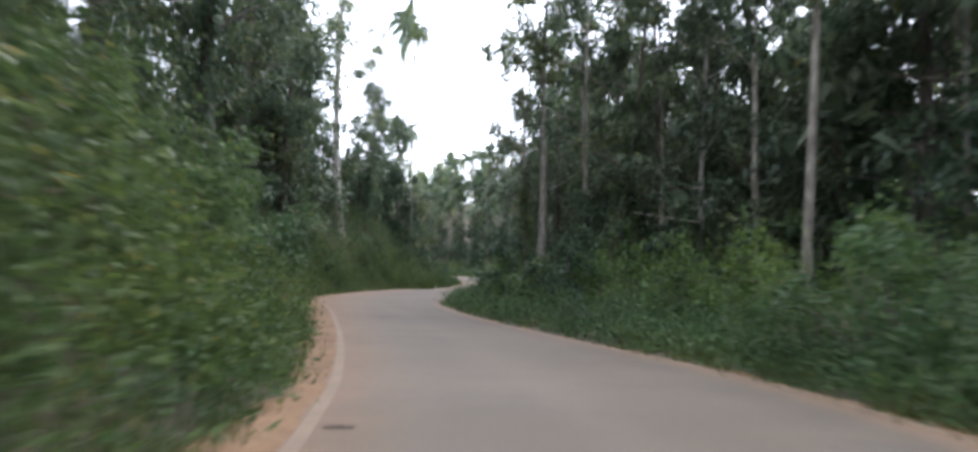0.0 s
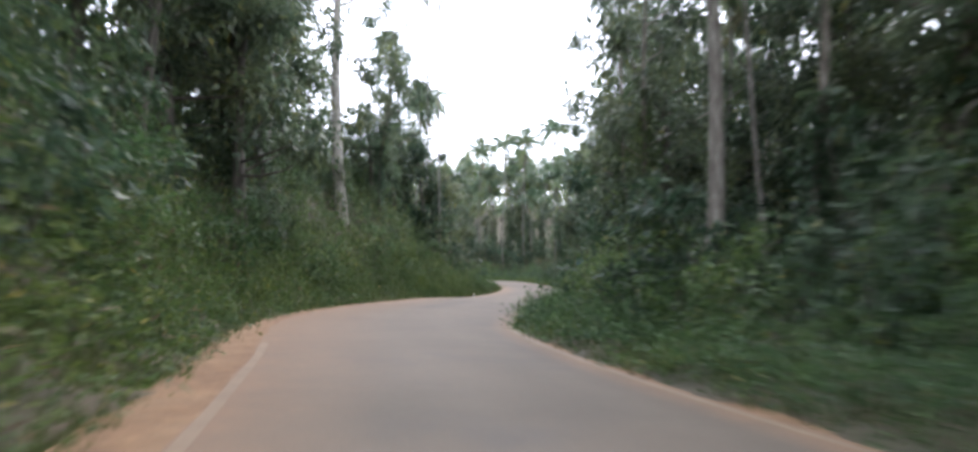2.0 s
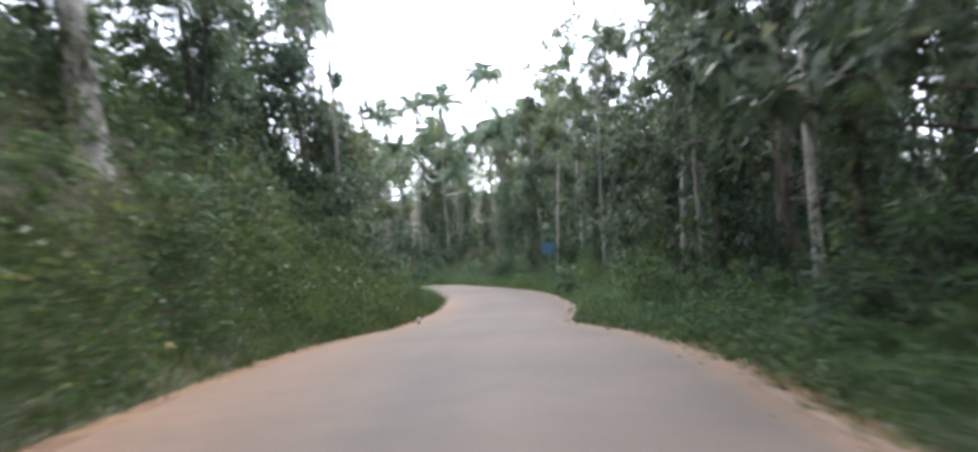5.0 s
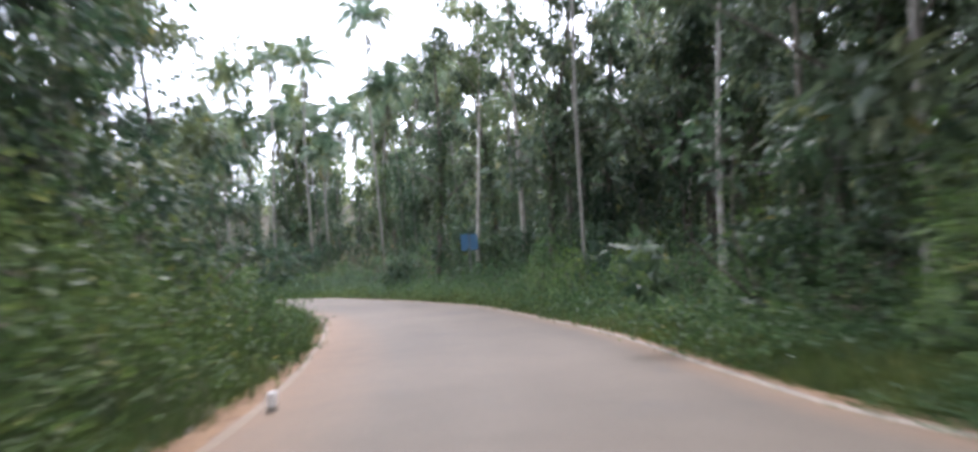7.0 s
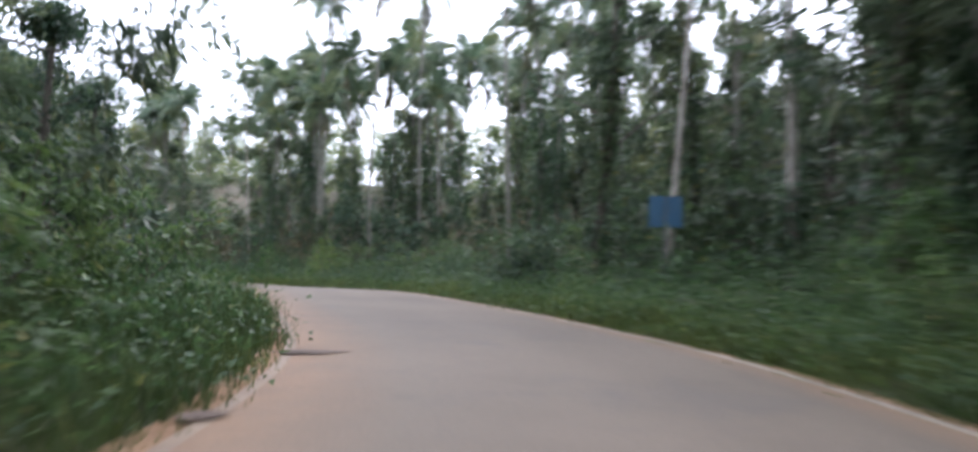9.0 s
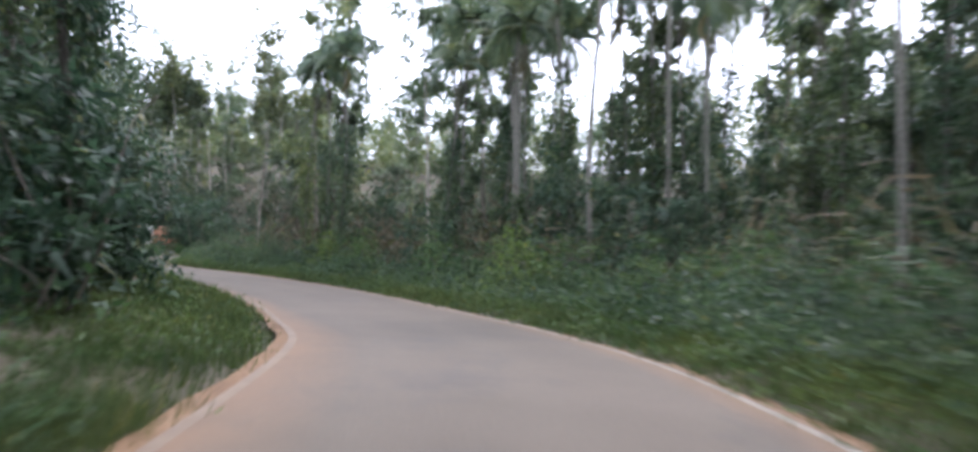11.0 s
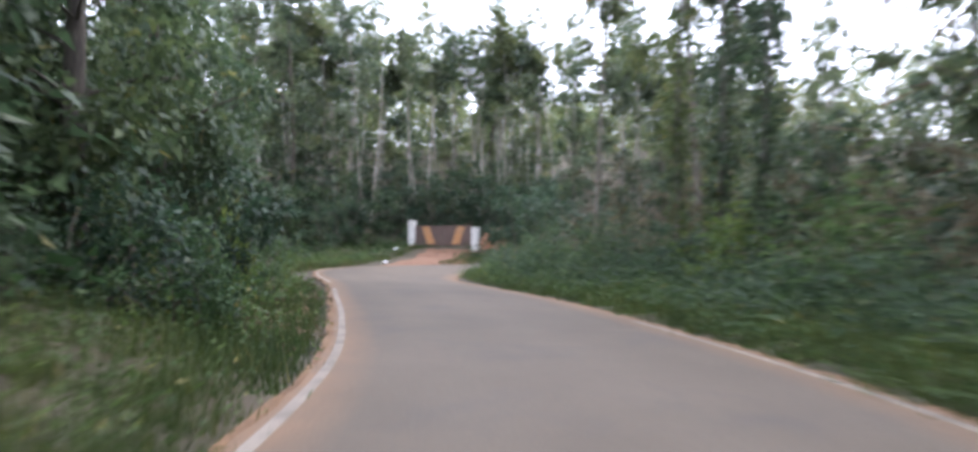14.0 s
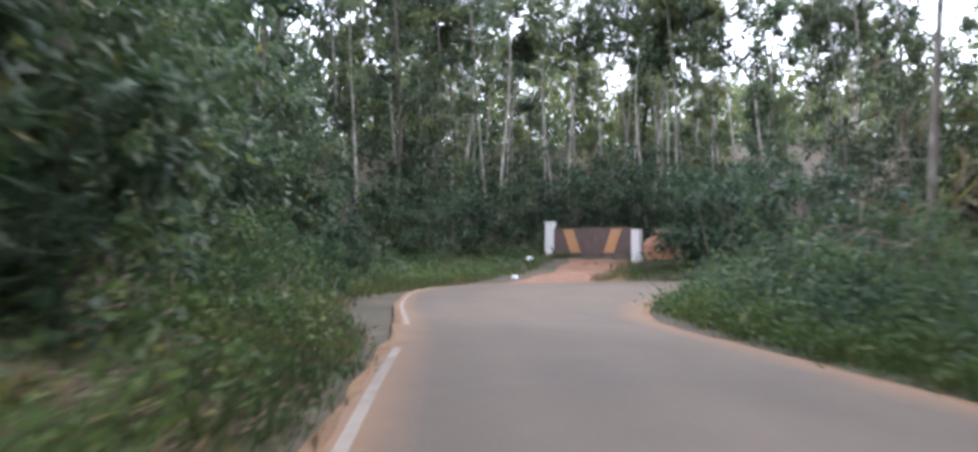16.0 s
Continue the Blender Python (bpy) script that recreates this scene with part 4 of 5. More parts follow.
# landmark trunks and palms
for x, y, kind, which, sc in ((6.5, 15.6, PLAIN_TRUNK, 1, 0.9), (7.3, 20.6, PLAIN_TRUNK, 1, 1.0), (5.9, 27.0, PLAIN_TRUNK, 1, 1.0), (3.0, 30.2, TALL, 3, 1.0),
                              (3.9, 27.5, TALL, 2, 1.0), (1.3, 30.4, PLAIN_TRUNK, 0, 1.0), (9.8, 20.2, BROAD, 0, 1.2), (-12.4, 38.4, BROAD, 2, 1.3), (-13.2, 42.6, TALL, 2, 1.1), (-14.4, 36.8, BROAD, 0, 1.3), (6.6, 37.2, BROAD, 0, 1.2), (4.4, 40.8, TALL, 2, 1.1), (6.0, 33.4, TALL, 4, 1.1), (8.6, 38.4, MID_BROAD, 0, 1.3), (10.2, 21.4, TALL, 2, 1.1), (8.9, 25.4, TALL, 4, 1.1), (12.4, 14.8, MID_BROAD, 0, 1.4), (13.2, 22.0, MID_TALL, 2, 1.0), (1.2, 41.6, TALL, 0, 0.95), (4.1, 61.4, BARE, 0, 1.0), (5.6, 90.3, TALL, 2, 1.0), (1.6, 48.0, TALL, 2, 0.95), (-11.6, 62.6, TALL, 2, 1.1), (-10.6, 65.2, CLIMBER, 1, 1.05), (-11.8, 67.4, TALL, 4, 1.2), (6.8, 70.8, TALL, 1, 1.0), (6.2, 66.8, TALL, 3, 1.0),
                              (6.0, 78.5, TALL, 3, 0.9), (4.0, 77.4, TALL, 2, 1.0), (8.6, 75.4, TALL, 1, 0.9), (12.5, 98.7, TALL, 2, 1.0),
                              (-11.6, 71.6, PALM, 1, 1.0), (-12.2, 74.0, PALM, 0, 1.1),
                              (0.4, 97.0, PALM, 1, 1.15), (-6.0, 106.2, PALM, 1, 1.15), (-3.5, 109.3, PALM, 0, 1.2), (-9.6, 111.0, PALM, 0, 1.15), (-8.2, 112.4, PALM, 3, 1.1),
                              (-3.7, 118.0, PALM, 3, 1.2), (-2.6, 112.2, PALM, 4, 1.2), (-14.6, 120.2, PALM, 3, 1.0), (-11.9, 121.2, PALM, 4, 1.2), (-5.6, 114.4, PALM, 3, 1.0),
                              (-0.6, 114.6, PALM, 3, 1.1), (2.4, 108.6, PALM, 4, 1.15), (-10.4, 117.4, PALM, 2, 1.15), (3.9, 103.6, PALM, 3, 1.1), (6.6, 100.6, PALM, 4, 1.1), (-13.2, 115.2, PALM, 2, 0.95), (5.0, 113.0, PALM, 3, 1.1), (1.0, 117.5, PALM, 4, 1.15), (4.4, 120.0, PALM, 3, 1.1), (8.0, 111.0, PALM, 4, 1.1), (-6.6, 119.2, PALM, 3, 1.1), (-9.0, 122.4, PALM, 4, 1.1), (-1.5, 121.4, PALM, 3, 1.0),
                              (-9.9, 69.6, BROAD, 0, 1.15),
                              (1.8, 88.9, TALL, 2, 1.0), (-51.5, 127.5, TALL, 3, 1.0),
                              (-54.6, 124.0, TALL, 1, 0.8), (-61.0, 146.0, TALL, 1, 1.0), (2.9, 45.5, BROAD, 2, 1.1),
                              (9.0, 14.0, PALM, 2, 0.55), (10.0, 17.5, BROAD, 0, 1.3), (8.4, 8.0, TALL, 2, 1.0), (10.5, 24.0, TALL, 4, 1.1), (-8.6, 9.5, BROAD, 0, 1.0), (-9.6, 15.5, BROAD, 2, 1.0),
                              (3.6, 60.0, TALL, 2, 1.1), (5.6, 63.5, TALL, 4, 1.2), (5.2, 57.2, BROAD, 2, 1.3), (8.2, 60.5, TALL, 0, 1.1), (8.4, 67.8, TALL, 2, 1.1),
                              (9.5, 72.0, TALL, 4, 1.1), (7.0, 53.5, TALL, 2, 1.1), (-14.6, 44.0, TALL, 2, 1.1), (-15.6, 48.0, BROAD, 2, 1.3), (-13.4, 40.0, TALL, 4, 1.1),
                              (11.0, 68.5, MID_TALL, 0, 1.0), (14.0, 71.5, MID_TALL, 2, 1.0), (17.5, 73.2, FAR_TALL, 0, 1.0), (13.0, 75.4, MID_TALL, 1, 1.0), (20.0, 77.2, FAR_TALL, 1, 1.1),
                              (10.0, 36.5, MID_TALL, 2, 1.0), (13.0, 43.0, MID_TALL, 0, 1.0), (15.5, 47.0, FAR_TALL, 0, 1.0), (12.0, 39.5, MID_TALL, 1, 1.0), (8.6, 33.0, TALL, 2, 1.0),
                              (-2.0, 110.0, PALM, 3, 0.8), (-9.8, 20.5, TALL, 2, 1.0), (-11.2, 25.0, BROAD, 2, 1.1), (-12.6, 29.5, TALL, 4, 1.15), (-14.0, 34.5, MID_TALL, 2, 1.0), (-9.0, 12.6, TALL, 2, 0.9), (7.6, 73.4, TALL, 4, 1.1), (10.4, 76.4, MID_BROAD, 0, 1.3), (13.0, 79.6, MID_TALL, 2, 1.0), (8.2, 80.4, MID_BROAD, 0, 1.2),
                              (11.2, 18.6, PALM, 2, 0.68), (11.8, 27.0, BROAD, 0, 1.2), (13.4, 31.5, MID_BROAD, 0, 1.3),
                              (-55.4, 126.7, MID_TALL, 2, 1.0), (-57.7, 130.6, MID_TALL, 0, 1.0), (-55.6, 123.0, MID_TALL, 1, 1.0), (-63.6, 132.4, FAR_TALL, 1, 1.1), (-64.0, 137.6, FAR_TALL, 0, 1.1), (-61.0, 127.0, FAR_TALL, 1, 1.1), (-10.6, 113.5, PALM, 4, 0.85), (-7.7, 116.0, PALM, 3, 0.85),
                              (-13.0, 112.5, PALM, 4, 0.75), (-9.5, 109.8, PALM, 2, 0.8),
                              (-2.5, 105.5, PALM, 2, 0.75), (-22.0, 117.0, PALM, 3, 0.75),
                              (-23.0, 121.0, MID_TALL, 0, 1.0), (-15.0, 116.6, BARE, 0, 0.9), (-13.0, 122.0, MID_TALL, 0, 1.0),
                              (-24.6, 126.0, FAR_TALL, 1, 1.05), (-16.0, 127.0, FAR_TALL, 0, 1.05),
                              (-27.6, 121.6, BARE, 1, 0.9), (-13.6, 131.0, FAR_TALL, 1, 1.1), (-19.4, 115.0, PALM, 3, 0.8), (-20.8, 116.6, PALM, 4, 0.8)):
    kind.put(x, y, rng, (sc, sc), which)
    taken.append((x, y))
for x, y, which, tall in ((-9.0, 64.6, 1, 1.6), (-10.4, 66.9, 0, 1.75), (3.6, 73.7, 1, 1.8)):      # very tall palms on both sides
    PALM.put(x, y, rng, (0.9, 0.9), which, stretch=tall)
    taken.append((x, y))


streams = itertools.count(300)


def scatter(tries, gap, accept, kinds, scale, stretch=(1.0, 1.0)):
    rng = np.random.default_rng(next(streams))
    xy = np.column_stack([rng.uniform(-78, 38, tries), rng.uniform(-4, 158, tries)])
    k, d, side = from_road(xy)
    for (x, y), kk, dd, ss in zip(xy, k, d, side):
        w = accept(x, y, MID[kk, 1], dd, ss)
        if w and rng.random() < w and free(x, y, gap):
            taken.append((x, y))
            names, weights = zip(*kinds)
            names[rng.choice(len(names), p=np.array(weights) / sum(weights))].put(x, y, rng, scale, stretch=rng.uniform(*stretch))


def in_gate_view(x, y):
    """The drive and the gate stay clear."""
    return -51.5 < x < -40 and 119 < y < 136 or (-40 < x < -36 and 116 < y < 134)


def region(ry, s):
    if s > 0:
        return "bank" if ry < 66 else ("inner_bend" if ry < 108 else "knoll")
    return "plantation" if ry < 90 else "palm_grove"


def in_clearing(x, y):
    """A thinly wooded opening beyond the outside of the second bend."""
    return y > 105 and -0.15 < (x + 8.0) / (y - 92.0) < 0.3


def thinned(x, y):
    """Strips where the trees stand far apart and the sky shows between the trunks."""
    for ox, oy, a, b, near in ((-3.5, 67.3, 10, 26, 22), (-22.5, 107.7, -43, -24, 16), (-13.7, 100.3, -21, -11, 11)):
        dx, dy = x - ox, y - oy
        if a < math.degrees(math.atan2(dx, dy)) < b and math.hypot(dx, dy) > near:
            return abs(math.sin(x * 5.3 + y * 17.9)) > 0.42
    return False


def before_sign(x, y):
    """The strip of verge in front of the blue board."""
    a, b = Vector((2.5, 84.2)), Vector((0.4, 76.0))
    t = min(1, max(0, (Vector((x, y)) - a).dot(b - a) / (b - a).length_squared))
    return (Vector((x, y)) - a.lerp(b, t)).length < 1.5


def on_gate_knoll(x, y):
    """The slope round the gate, where only slim pale stems and bushes stand."""
    dx, dy = x + 22.5, y - 107.7
    return dy > 0 and 39 < math.degrees(math.atan2(-dx, dy)) < 58 and 18 < math.hypot(dx, dy) < 47


def wanted(where, lo, hi, chance=0.95):
    def accept(x, y, ry, d, s):
        if in_clearing(x, y) and abs(math.sin(x * 12.9 + y * 78.2)) > 0.36 or before_sign(x, y) or on_gate_knoll(x, y) or thinned(x, y):
            return 0
        if where == "palm_grove" and 93 < ry < 108 and d < 8 or where == "palm_grove" and 92 < ry < 106 and d < 14 and abs(math.sin(x * 7.7 + y * 31.2)) > 0.36:
            return 0
        if not lo < d < hi or in_gate_view(x, y) or region(ry, s) != where:
            return 0
        return chance
    return accept


light_tree = tagged(broad_tree(47, 8.5, 4.4, LEAF_TREE, "pale green leafy tree on the knoll behind the gate", 90, 40, 0.36, "leafy_tree"), category="tree")
light_tree.matrix_basis = Matrix.Translation((-57.2, 151.0, height_at(-57.2, 151.0) - 0.2)) @ Matrix.Scale(1.35, 4)

# dark vine-hung trees along the inside of the bend
scatter(9000, 1.9, lambda x, y, ry, d, s: 1 if s > 0 and 93 < ry < 122 and 3.0 < d < 5.6 and not in_gate_view(x, y) and not on_gate_knoll(x, y) else 0, ((CLIMBER, 1),), (0.8, 1.15))

# slim pale stems on the knoll behind the gate
knoll_rng = np.random.default_rng(77)
for i in range(40):
    u = (i + knoll_rng.random()) / 40
    SLIM.put(-62 + 21 * u + knoll_rng.normal() * 0.8, 128 + 15 * u + abs(knoll_rng.normal()) * 3.5 + (3.5 if u > 0.35 else 0), knoll_rng, (0.85, 1.15))
# dark bushes on both sides of the gate and on the slope behind it
for x, y, sc in ((-51.0, 128.6, 1.25), (-50.2, 126.4, 1.2), (-52.6, 126.6, 1.35), (-48.9, 124.6, 0.95), (-51.6, 124.2, 1.2), (-50.6, 130.4, 1.1),
                 (-41.9, 135.4, 1.25), (-40.6, 134.2, 1.35), (-39.2, 132.8, 1.3), (-37.6, 129.8, 1.35), (-38.2, 132.0, 1.5), (-41.0, 136.0, 1.4),
                 (-53.0, 134.0, 1.3), (-51.0, 135.5, 1.35), (-49.0, 137.0, 1.3), (-47.2, 138.4, 1.35), (-45.2, 139.2, 1.3), (-54.8, 131.4, 1.3),
                 (-52.4, 138.6, 1.5), (-49.6, 140.4, 1.5), (-46.4, 142.0, 1.5), (-55.6, 135.8, 1.5), (-56.8, 128.6, 1.4), (-43.4, 141.0, 1.4)):
    COFFEE.put(x, y, knoll_rng, (sc, sc))

scatter(6000, 2.6, wanted("bank", 3.4, 6.5), ((TALL, 5), (BARE, 1.5), (BROAD, 1.6)), (0.75, 1.05))
scatter(3500, 3.0, wanted("bank", 6.5, 19), ((MID_TALL, 5), (PALM, 1.6), (MID_BROAD, 1.4)), (0.75, 1.1))
thin_edge = wanted("plantation", 3.2, 6.5)
scatter(6000, 2.4, lambda x, y, ry, d, s: thin_edge(x, y, ry, d, s) * (0.3 if 34 < ry < 66 else 0.9) * (ry > 30), ((TALL, 2.4), (BARE, 3.0), (PALM, 1.4), (BROAD, 0.5)), (0.75, 1.1))
scatter(9000, 2.5, wanted("plantation", 6, 14), ((MID_TALL, 3.2), (BARE, 2.6), (PALM, 1.6), (MID_BROAD, 1.2)), (0.8, 1.15))
scatter(6000, 3.9, wanted("plantation", 14, 30), ((FAR_TALL, 5), (PALM, 1.2)), (0.85, 1.2))
scatter(5000, 2.7, wanted("inner_bend", 4.2, 7.5), ((TALL, 3), (PALM, 0.5), (BROAD, 2.6)), (0.75, 1.1))
scatter(4000, 2.6, wanted("inner_bend", 7.5, 14), ((MID_TALL, 4), (PALM, 1.4), (MID_BROAD, 2.0)), (0.65, 0.95))
scatter(2500, 3.8, wanted("inner_bend", 14, 30), ((FAR_TALL, 5), (PALM, 2.0)), (0.65, 0.95))
scatter(3000, 3.7, wanted("palm_grove", 3.0, 7, 0.8), ((TALL, 2.0), (BARE, 1.4), (PALM, 1.8), (BROAD, 1.2)), (0.7, 1.0))
scatter(4000, 3.4, wanted("palm_grove", 7, 16, 0.9), ((MID_TALL, 1.6), (BARE, 0.8), (PALM, 3.4), (MID_BROAD, 1.2)), (0.7, 1.05))
scatter(6000, 2.7, wanted("palm_grove", 16, 44), ((FAR_TALL, 3.0), (PALM, 1.2), (FAR_BROAD, 2.6)), (0.95, 1.3))
scatter(2500, 2.6, wanted("knoll", 3.0, 14), ((MID_TALL, 4), (PALM, 0.8), (MID_BROAD, 1.8)), (0.75, 1.0))
scatter(3000, 3.4, wanted("knoll", 14, 44), ((FAR_TALL, 4), (PALM, 0.6), (FAR_BROAD, 2.5)), (0.5, 0.72))
print("trees", len(taken))
taken = []


def verge_shrubs(x, y, ry, d, s):
    if in_gate_view(x, y) or before_sign(x, y) or not 0.8 < d < 3.6:
        return 0
    where = region(ry, s)
    if where == "bank":
        return 0.35 if d > 1.4 else 0
    if where == "inner_bend":
        return (0.5 if d > 2.0 else 0) if ry < 82 else 0
    if where == "knoll":
        return 0.2 if d > 2.8 else 0
    if where == "palm_grove" or 11 < ry < 27 and d < 2.4:
        return 0
    return 0.95 if d > np.interp(ry, [30, 36, 82, 86], [1.3, 2.2, 2.2, 1.3]) else 0


def low_weeds(x, y, ry, d, s):
    if region(ry, s) == "plantation" and 34 < ry < 54:
        return 0.8 if 0.9 < d < 2.6 else 0
    return 0.4 if region(ry, s) == "inner_bend" and ry < 84 and 0.9 < d < 3.5 else 0


def bank_shrubs(x, y, ry, d, s):
    return 0.8 if region(ry, s) == "bank" and 1.8 < d < 11 else 0


def coffee_rows(x, y, ry, d, s):
    if in_gate_view(x, y) or before_sign(x, y) or d < (4.5 if region(ry, s) == "palm_grove" or region(ry, s) == "inner_bend" and ry < 92 or region(ry, s) == "plantation" and 52 < ry < 66 else 2.6) or d > 8.5 or region(ry, s) == "bank":
        return 0
    return 0.95


def coffee_deep(x, y, ry, d, s):
    return 0.9 if 8 < d < (20 if region(ry, s) == "bank" else 58 if in_clearing(x, y) else 34) and not in_gate_view(x, y) else 0


# full rounded bushes on the verge
bush_rng = np.random.default_rng(41)
for x, y, which, sc in ((5.2, 15.4, 1, 0.95), (3.7, 21.8, 1, 1.0), (5.9, 10.9, 1, 0.95), (4.4, 18.6, 1, 1.05), (3.0, 23.7, 1, 0.9), (4.3, 16.9, 0, 0.8), (5.0, 13.2, 1, 0.8), (3.4, 20.2, 0, 0.8), (2.4, 24.9, 1, 0.8), (2.7, 25.6, 2, 1.0), (1.4, 28.6, 0, 1.0), (7.0, 13.2, 1, 1.1),
                        (1.2, 60.2, 0, 0.95), (2.0, 63.0, 1, 0.9), (2.9, 66.2, 0, 0.95), (3.2, 70.0, 1, 0.7), (4.0, 73.6, 2, 0.9), (3.6, 78.6, 0, 0.95), (3.2, 76.2, 1, 0.9), (2.4, 74.6, 0, 0.75), (2.5, 72.2, 1, 0.7), (4.6, 80.6, 0, 1.05), (2.3, 83.3, 0, 0.55), (1.5, 83.9, 2, 0.5), (3.3, 82.9, 0, 0.6), (5.0, 78.0, 2, 1.2), (4.8, 75.6, 2, 1.25), (0.6, 57.6, 1, 0.9)):
    (FRESH if which == 1 else BUSH).put(x, y, bush_rng, (sc, sc), which // 2 if which != 1 else 0)
    taken.append((x, y))
LIME.put(1.6, 48.8, bush_rng, (0.6, 0.6), 0, stretch=1.9)
LIME.put(-25.0, 106.4, bush_rng, (0.75, 0.75), 0)
scatter(5000, 1.9, lambda x, y, ry, d, s: verge_shrubs(x, y, ry, d, s) if region(ry, s) == "plantation" and d > 1.2 else 0, ((BUSH, 2), (FRESH, 1)), (0.7, 1.1))
scatter(5000, 2.0, lambda x, y, ry, d, s: 0.95 if region(ry, s) == "palm_grove" and 2.2 < d < 5 and not in_gate_view(x, y) and not before_sign(x, y) else 0, ((BUSH, 1), (FRESH, 1.2), (CREEPER, 0.6)), (0.55, 0.9))
scatter(5000, 1.5, lambda x, y, ry, d, s: 0.9 if s > 0 and 106 < ry < 121 and 1.9 < d < 3.8 and not in_gate_view(x, y) else 0, ((BUSH, 1), (CREEPER, 1)), (0.55, 0.9))
scatter(14000, 1.25, verge_shrubs, ((SHRUB, 6), (COFFEE, 1.0), (LIME, 0.12)), (0.75, 1.2))
scatter(9000, 1.4, lambda x, y, ry, d, s: 0.95 if region(ry, s) == "palm_grove" and 2.3 < d < 3.8 and not in_gate_view(x, y) and not before_sign(x, y) else 0,
        ((COFFEE, 1), (SHRUB, 2), (FRESH, 0.6)), (0.7, 1.0))
scatter(6000, 1.3, lambda x, y, ry, d, s: 0.9 if region(ry, s) == "palm_grove" and 1.7 < d < 2.6 and not in_gate_view(x, y) else 0, ((SHRUB, 3), (COFFEE, 1.5)), (0.45, 0.75))
scatter(9000, 0.95, lambda x, y, ry, d, s: 0.85 if region(ry, s) == "knoll" and 1.0 < d < 3.6 and not in_gate_view(x, y) or s > 0 and 106 < ry < 110 and 1.4 < d < 3.6 else 0, ((SHRUB, 3), (COFFEE, 2)), (0.5, 0.9))
scatter(5000, 1.15, lambda x, y, ry, d, s: 0.9 if s < 0 and 87 < ry < 106 and 1.3 < d < 2.1 else 0, ((CREEPER, 1), (BUSH, 2)), (0.3, 0.45))
scatter(4000, 0.95, lambda x, y, ry, d, s: 0.9 if region(ry, s) == "plantation" and 9 < ry < 29 and 0.65 < d < 2.2 else 0, ((SHRUB, 2), (BUSH, 1)), (0.38, 0.62))
scatter(4000, 1.1, low_weeds, ((SHRUB, 1),), (0.4, 0.62))
scatter(5000, 1.9, lambda x, y, ry, d, s: 0.9 if region(ry, s) == "bank" and 1.7 < d < 8 else 0, ((CREEPER, 1),), (0.65, 1.4), (0.8, 1.1))
scatter(3600, 1.7, bank_shrubs, ((SHRUB, 3), (COFFEE, 2.5)), (0.6, 1.35))
scatter(4500, 2.1, coffee_rows, ((COFFEE, 5), (SHRUB, 1.0)), (0.85, 1.35), (0.9, 1.2))
print("all", len(taken))


# ---- ground cover: leaves, grass and creepers that nobody could count ----
def clear_of_drive(xy):
    """True on the drive up to the gate."""
    a, b = np.array((-41.0, 123.0)), np.array((-46.8, 133.4))
    t = np.clip(((xy - a) @ (b - a)) / ((b - a) @ (b - a)), 0, 1)
    return np.linalg.norm(xy - (a + t[:, None] * (b - a)), axis=1) < 1.9 - 0.4 * t


def band(count, lo, hi, keep, power=1.0):
    """Random places beside the road, lo to hi metres out."""
    k = rng.integers(0, len(MID), count)
    sd = rng.choice([-1.0, 1.0], count)
    out = lo + (hi - lo) * rng.random(count) ** power
    xy = MID[k] + ACROSS[k] * ((HALF[k] + out) * sd)[:, None] + rng.normal(size=(count, 2)) * 0.25
    kk, d, side = from_road(xy)
    ok = ~clear_of_drive(xy) & (d > lo * 0.7 + np.where(side > 0, np.interp(MID[kk, 1], [92, 96, 105, 112], [0, 0.2, 0.2, 0.1]), 0)) & keep(xy, MID[kk, 1], d, side)
    return xy[ok]


def cover(name, xy, each, radius, length, width, mat, label, lift=0.12, droop=0.1, rise=0.25):
    z = ground_height(xy)
    lump = np.clip(0.5 + 0.8 * wobble(xy[:, 0], xy[:, 1], 1.5, 3.0), 0.05, 1.3)
    c = np.repeat(np.column_stack([xy, z + lift]), each, axis=0)
    off = rng.normal(size=c.shape) * np.column_stack([np.full((len(c), 2), radius), np.repeat(lump, each) * rise * 2])
    off[:, 2] = np.abs(off[:, 2])
    me = leaf_mesh(name, leaf_verts(c + off, length, width, rng, unit(off + np.array([0, 0, 0.1])), droop), mat)
    return tagged(new(name, me), label, "undergrowth", kind="stuff")


def grass(name, xy, each, height, mat, label):
    c = np.repeat(np.column_stack([xy, ground_height(xy) - 0.02]), each, axis=0)
    k = len(c)
    c[:, :2] += rng.normal(size=(k, 2)) * 0.16
    ang, ln = rng.uniform(0, 2 * math.pi, k), height * rng.uniform(0.5, 1.3, k)
    lean = np.stack([np.cos(ang), np.sin(ang), np.zeros(k)], 1) * (ln * rng.uniform(0.1, 0.7, k))[:, None]
    w = np.stack([-np.sin(ang), np.cos(ang), np.zeros(k)], 1) * 0.011
    tip = c + lean + np.array([0, 0, 1.0]) * (ln * 0.95)[:, None]
    v = np.stack([c - w, c + w, tip], 1).reshape(-1, 3)
    return tagged(new(name, leaf_mesh(name, v, mat)), label, "grass", kind="stuff")


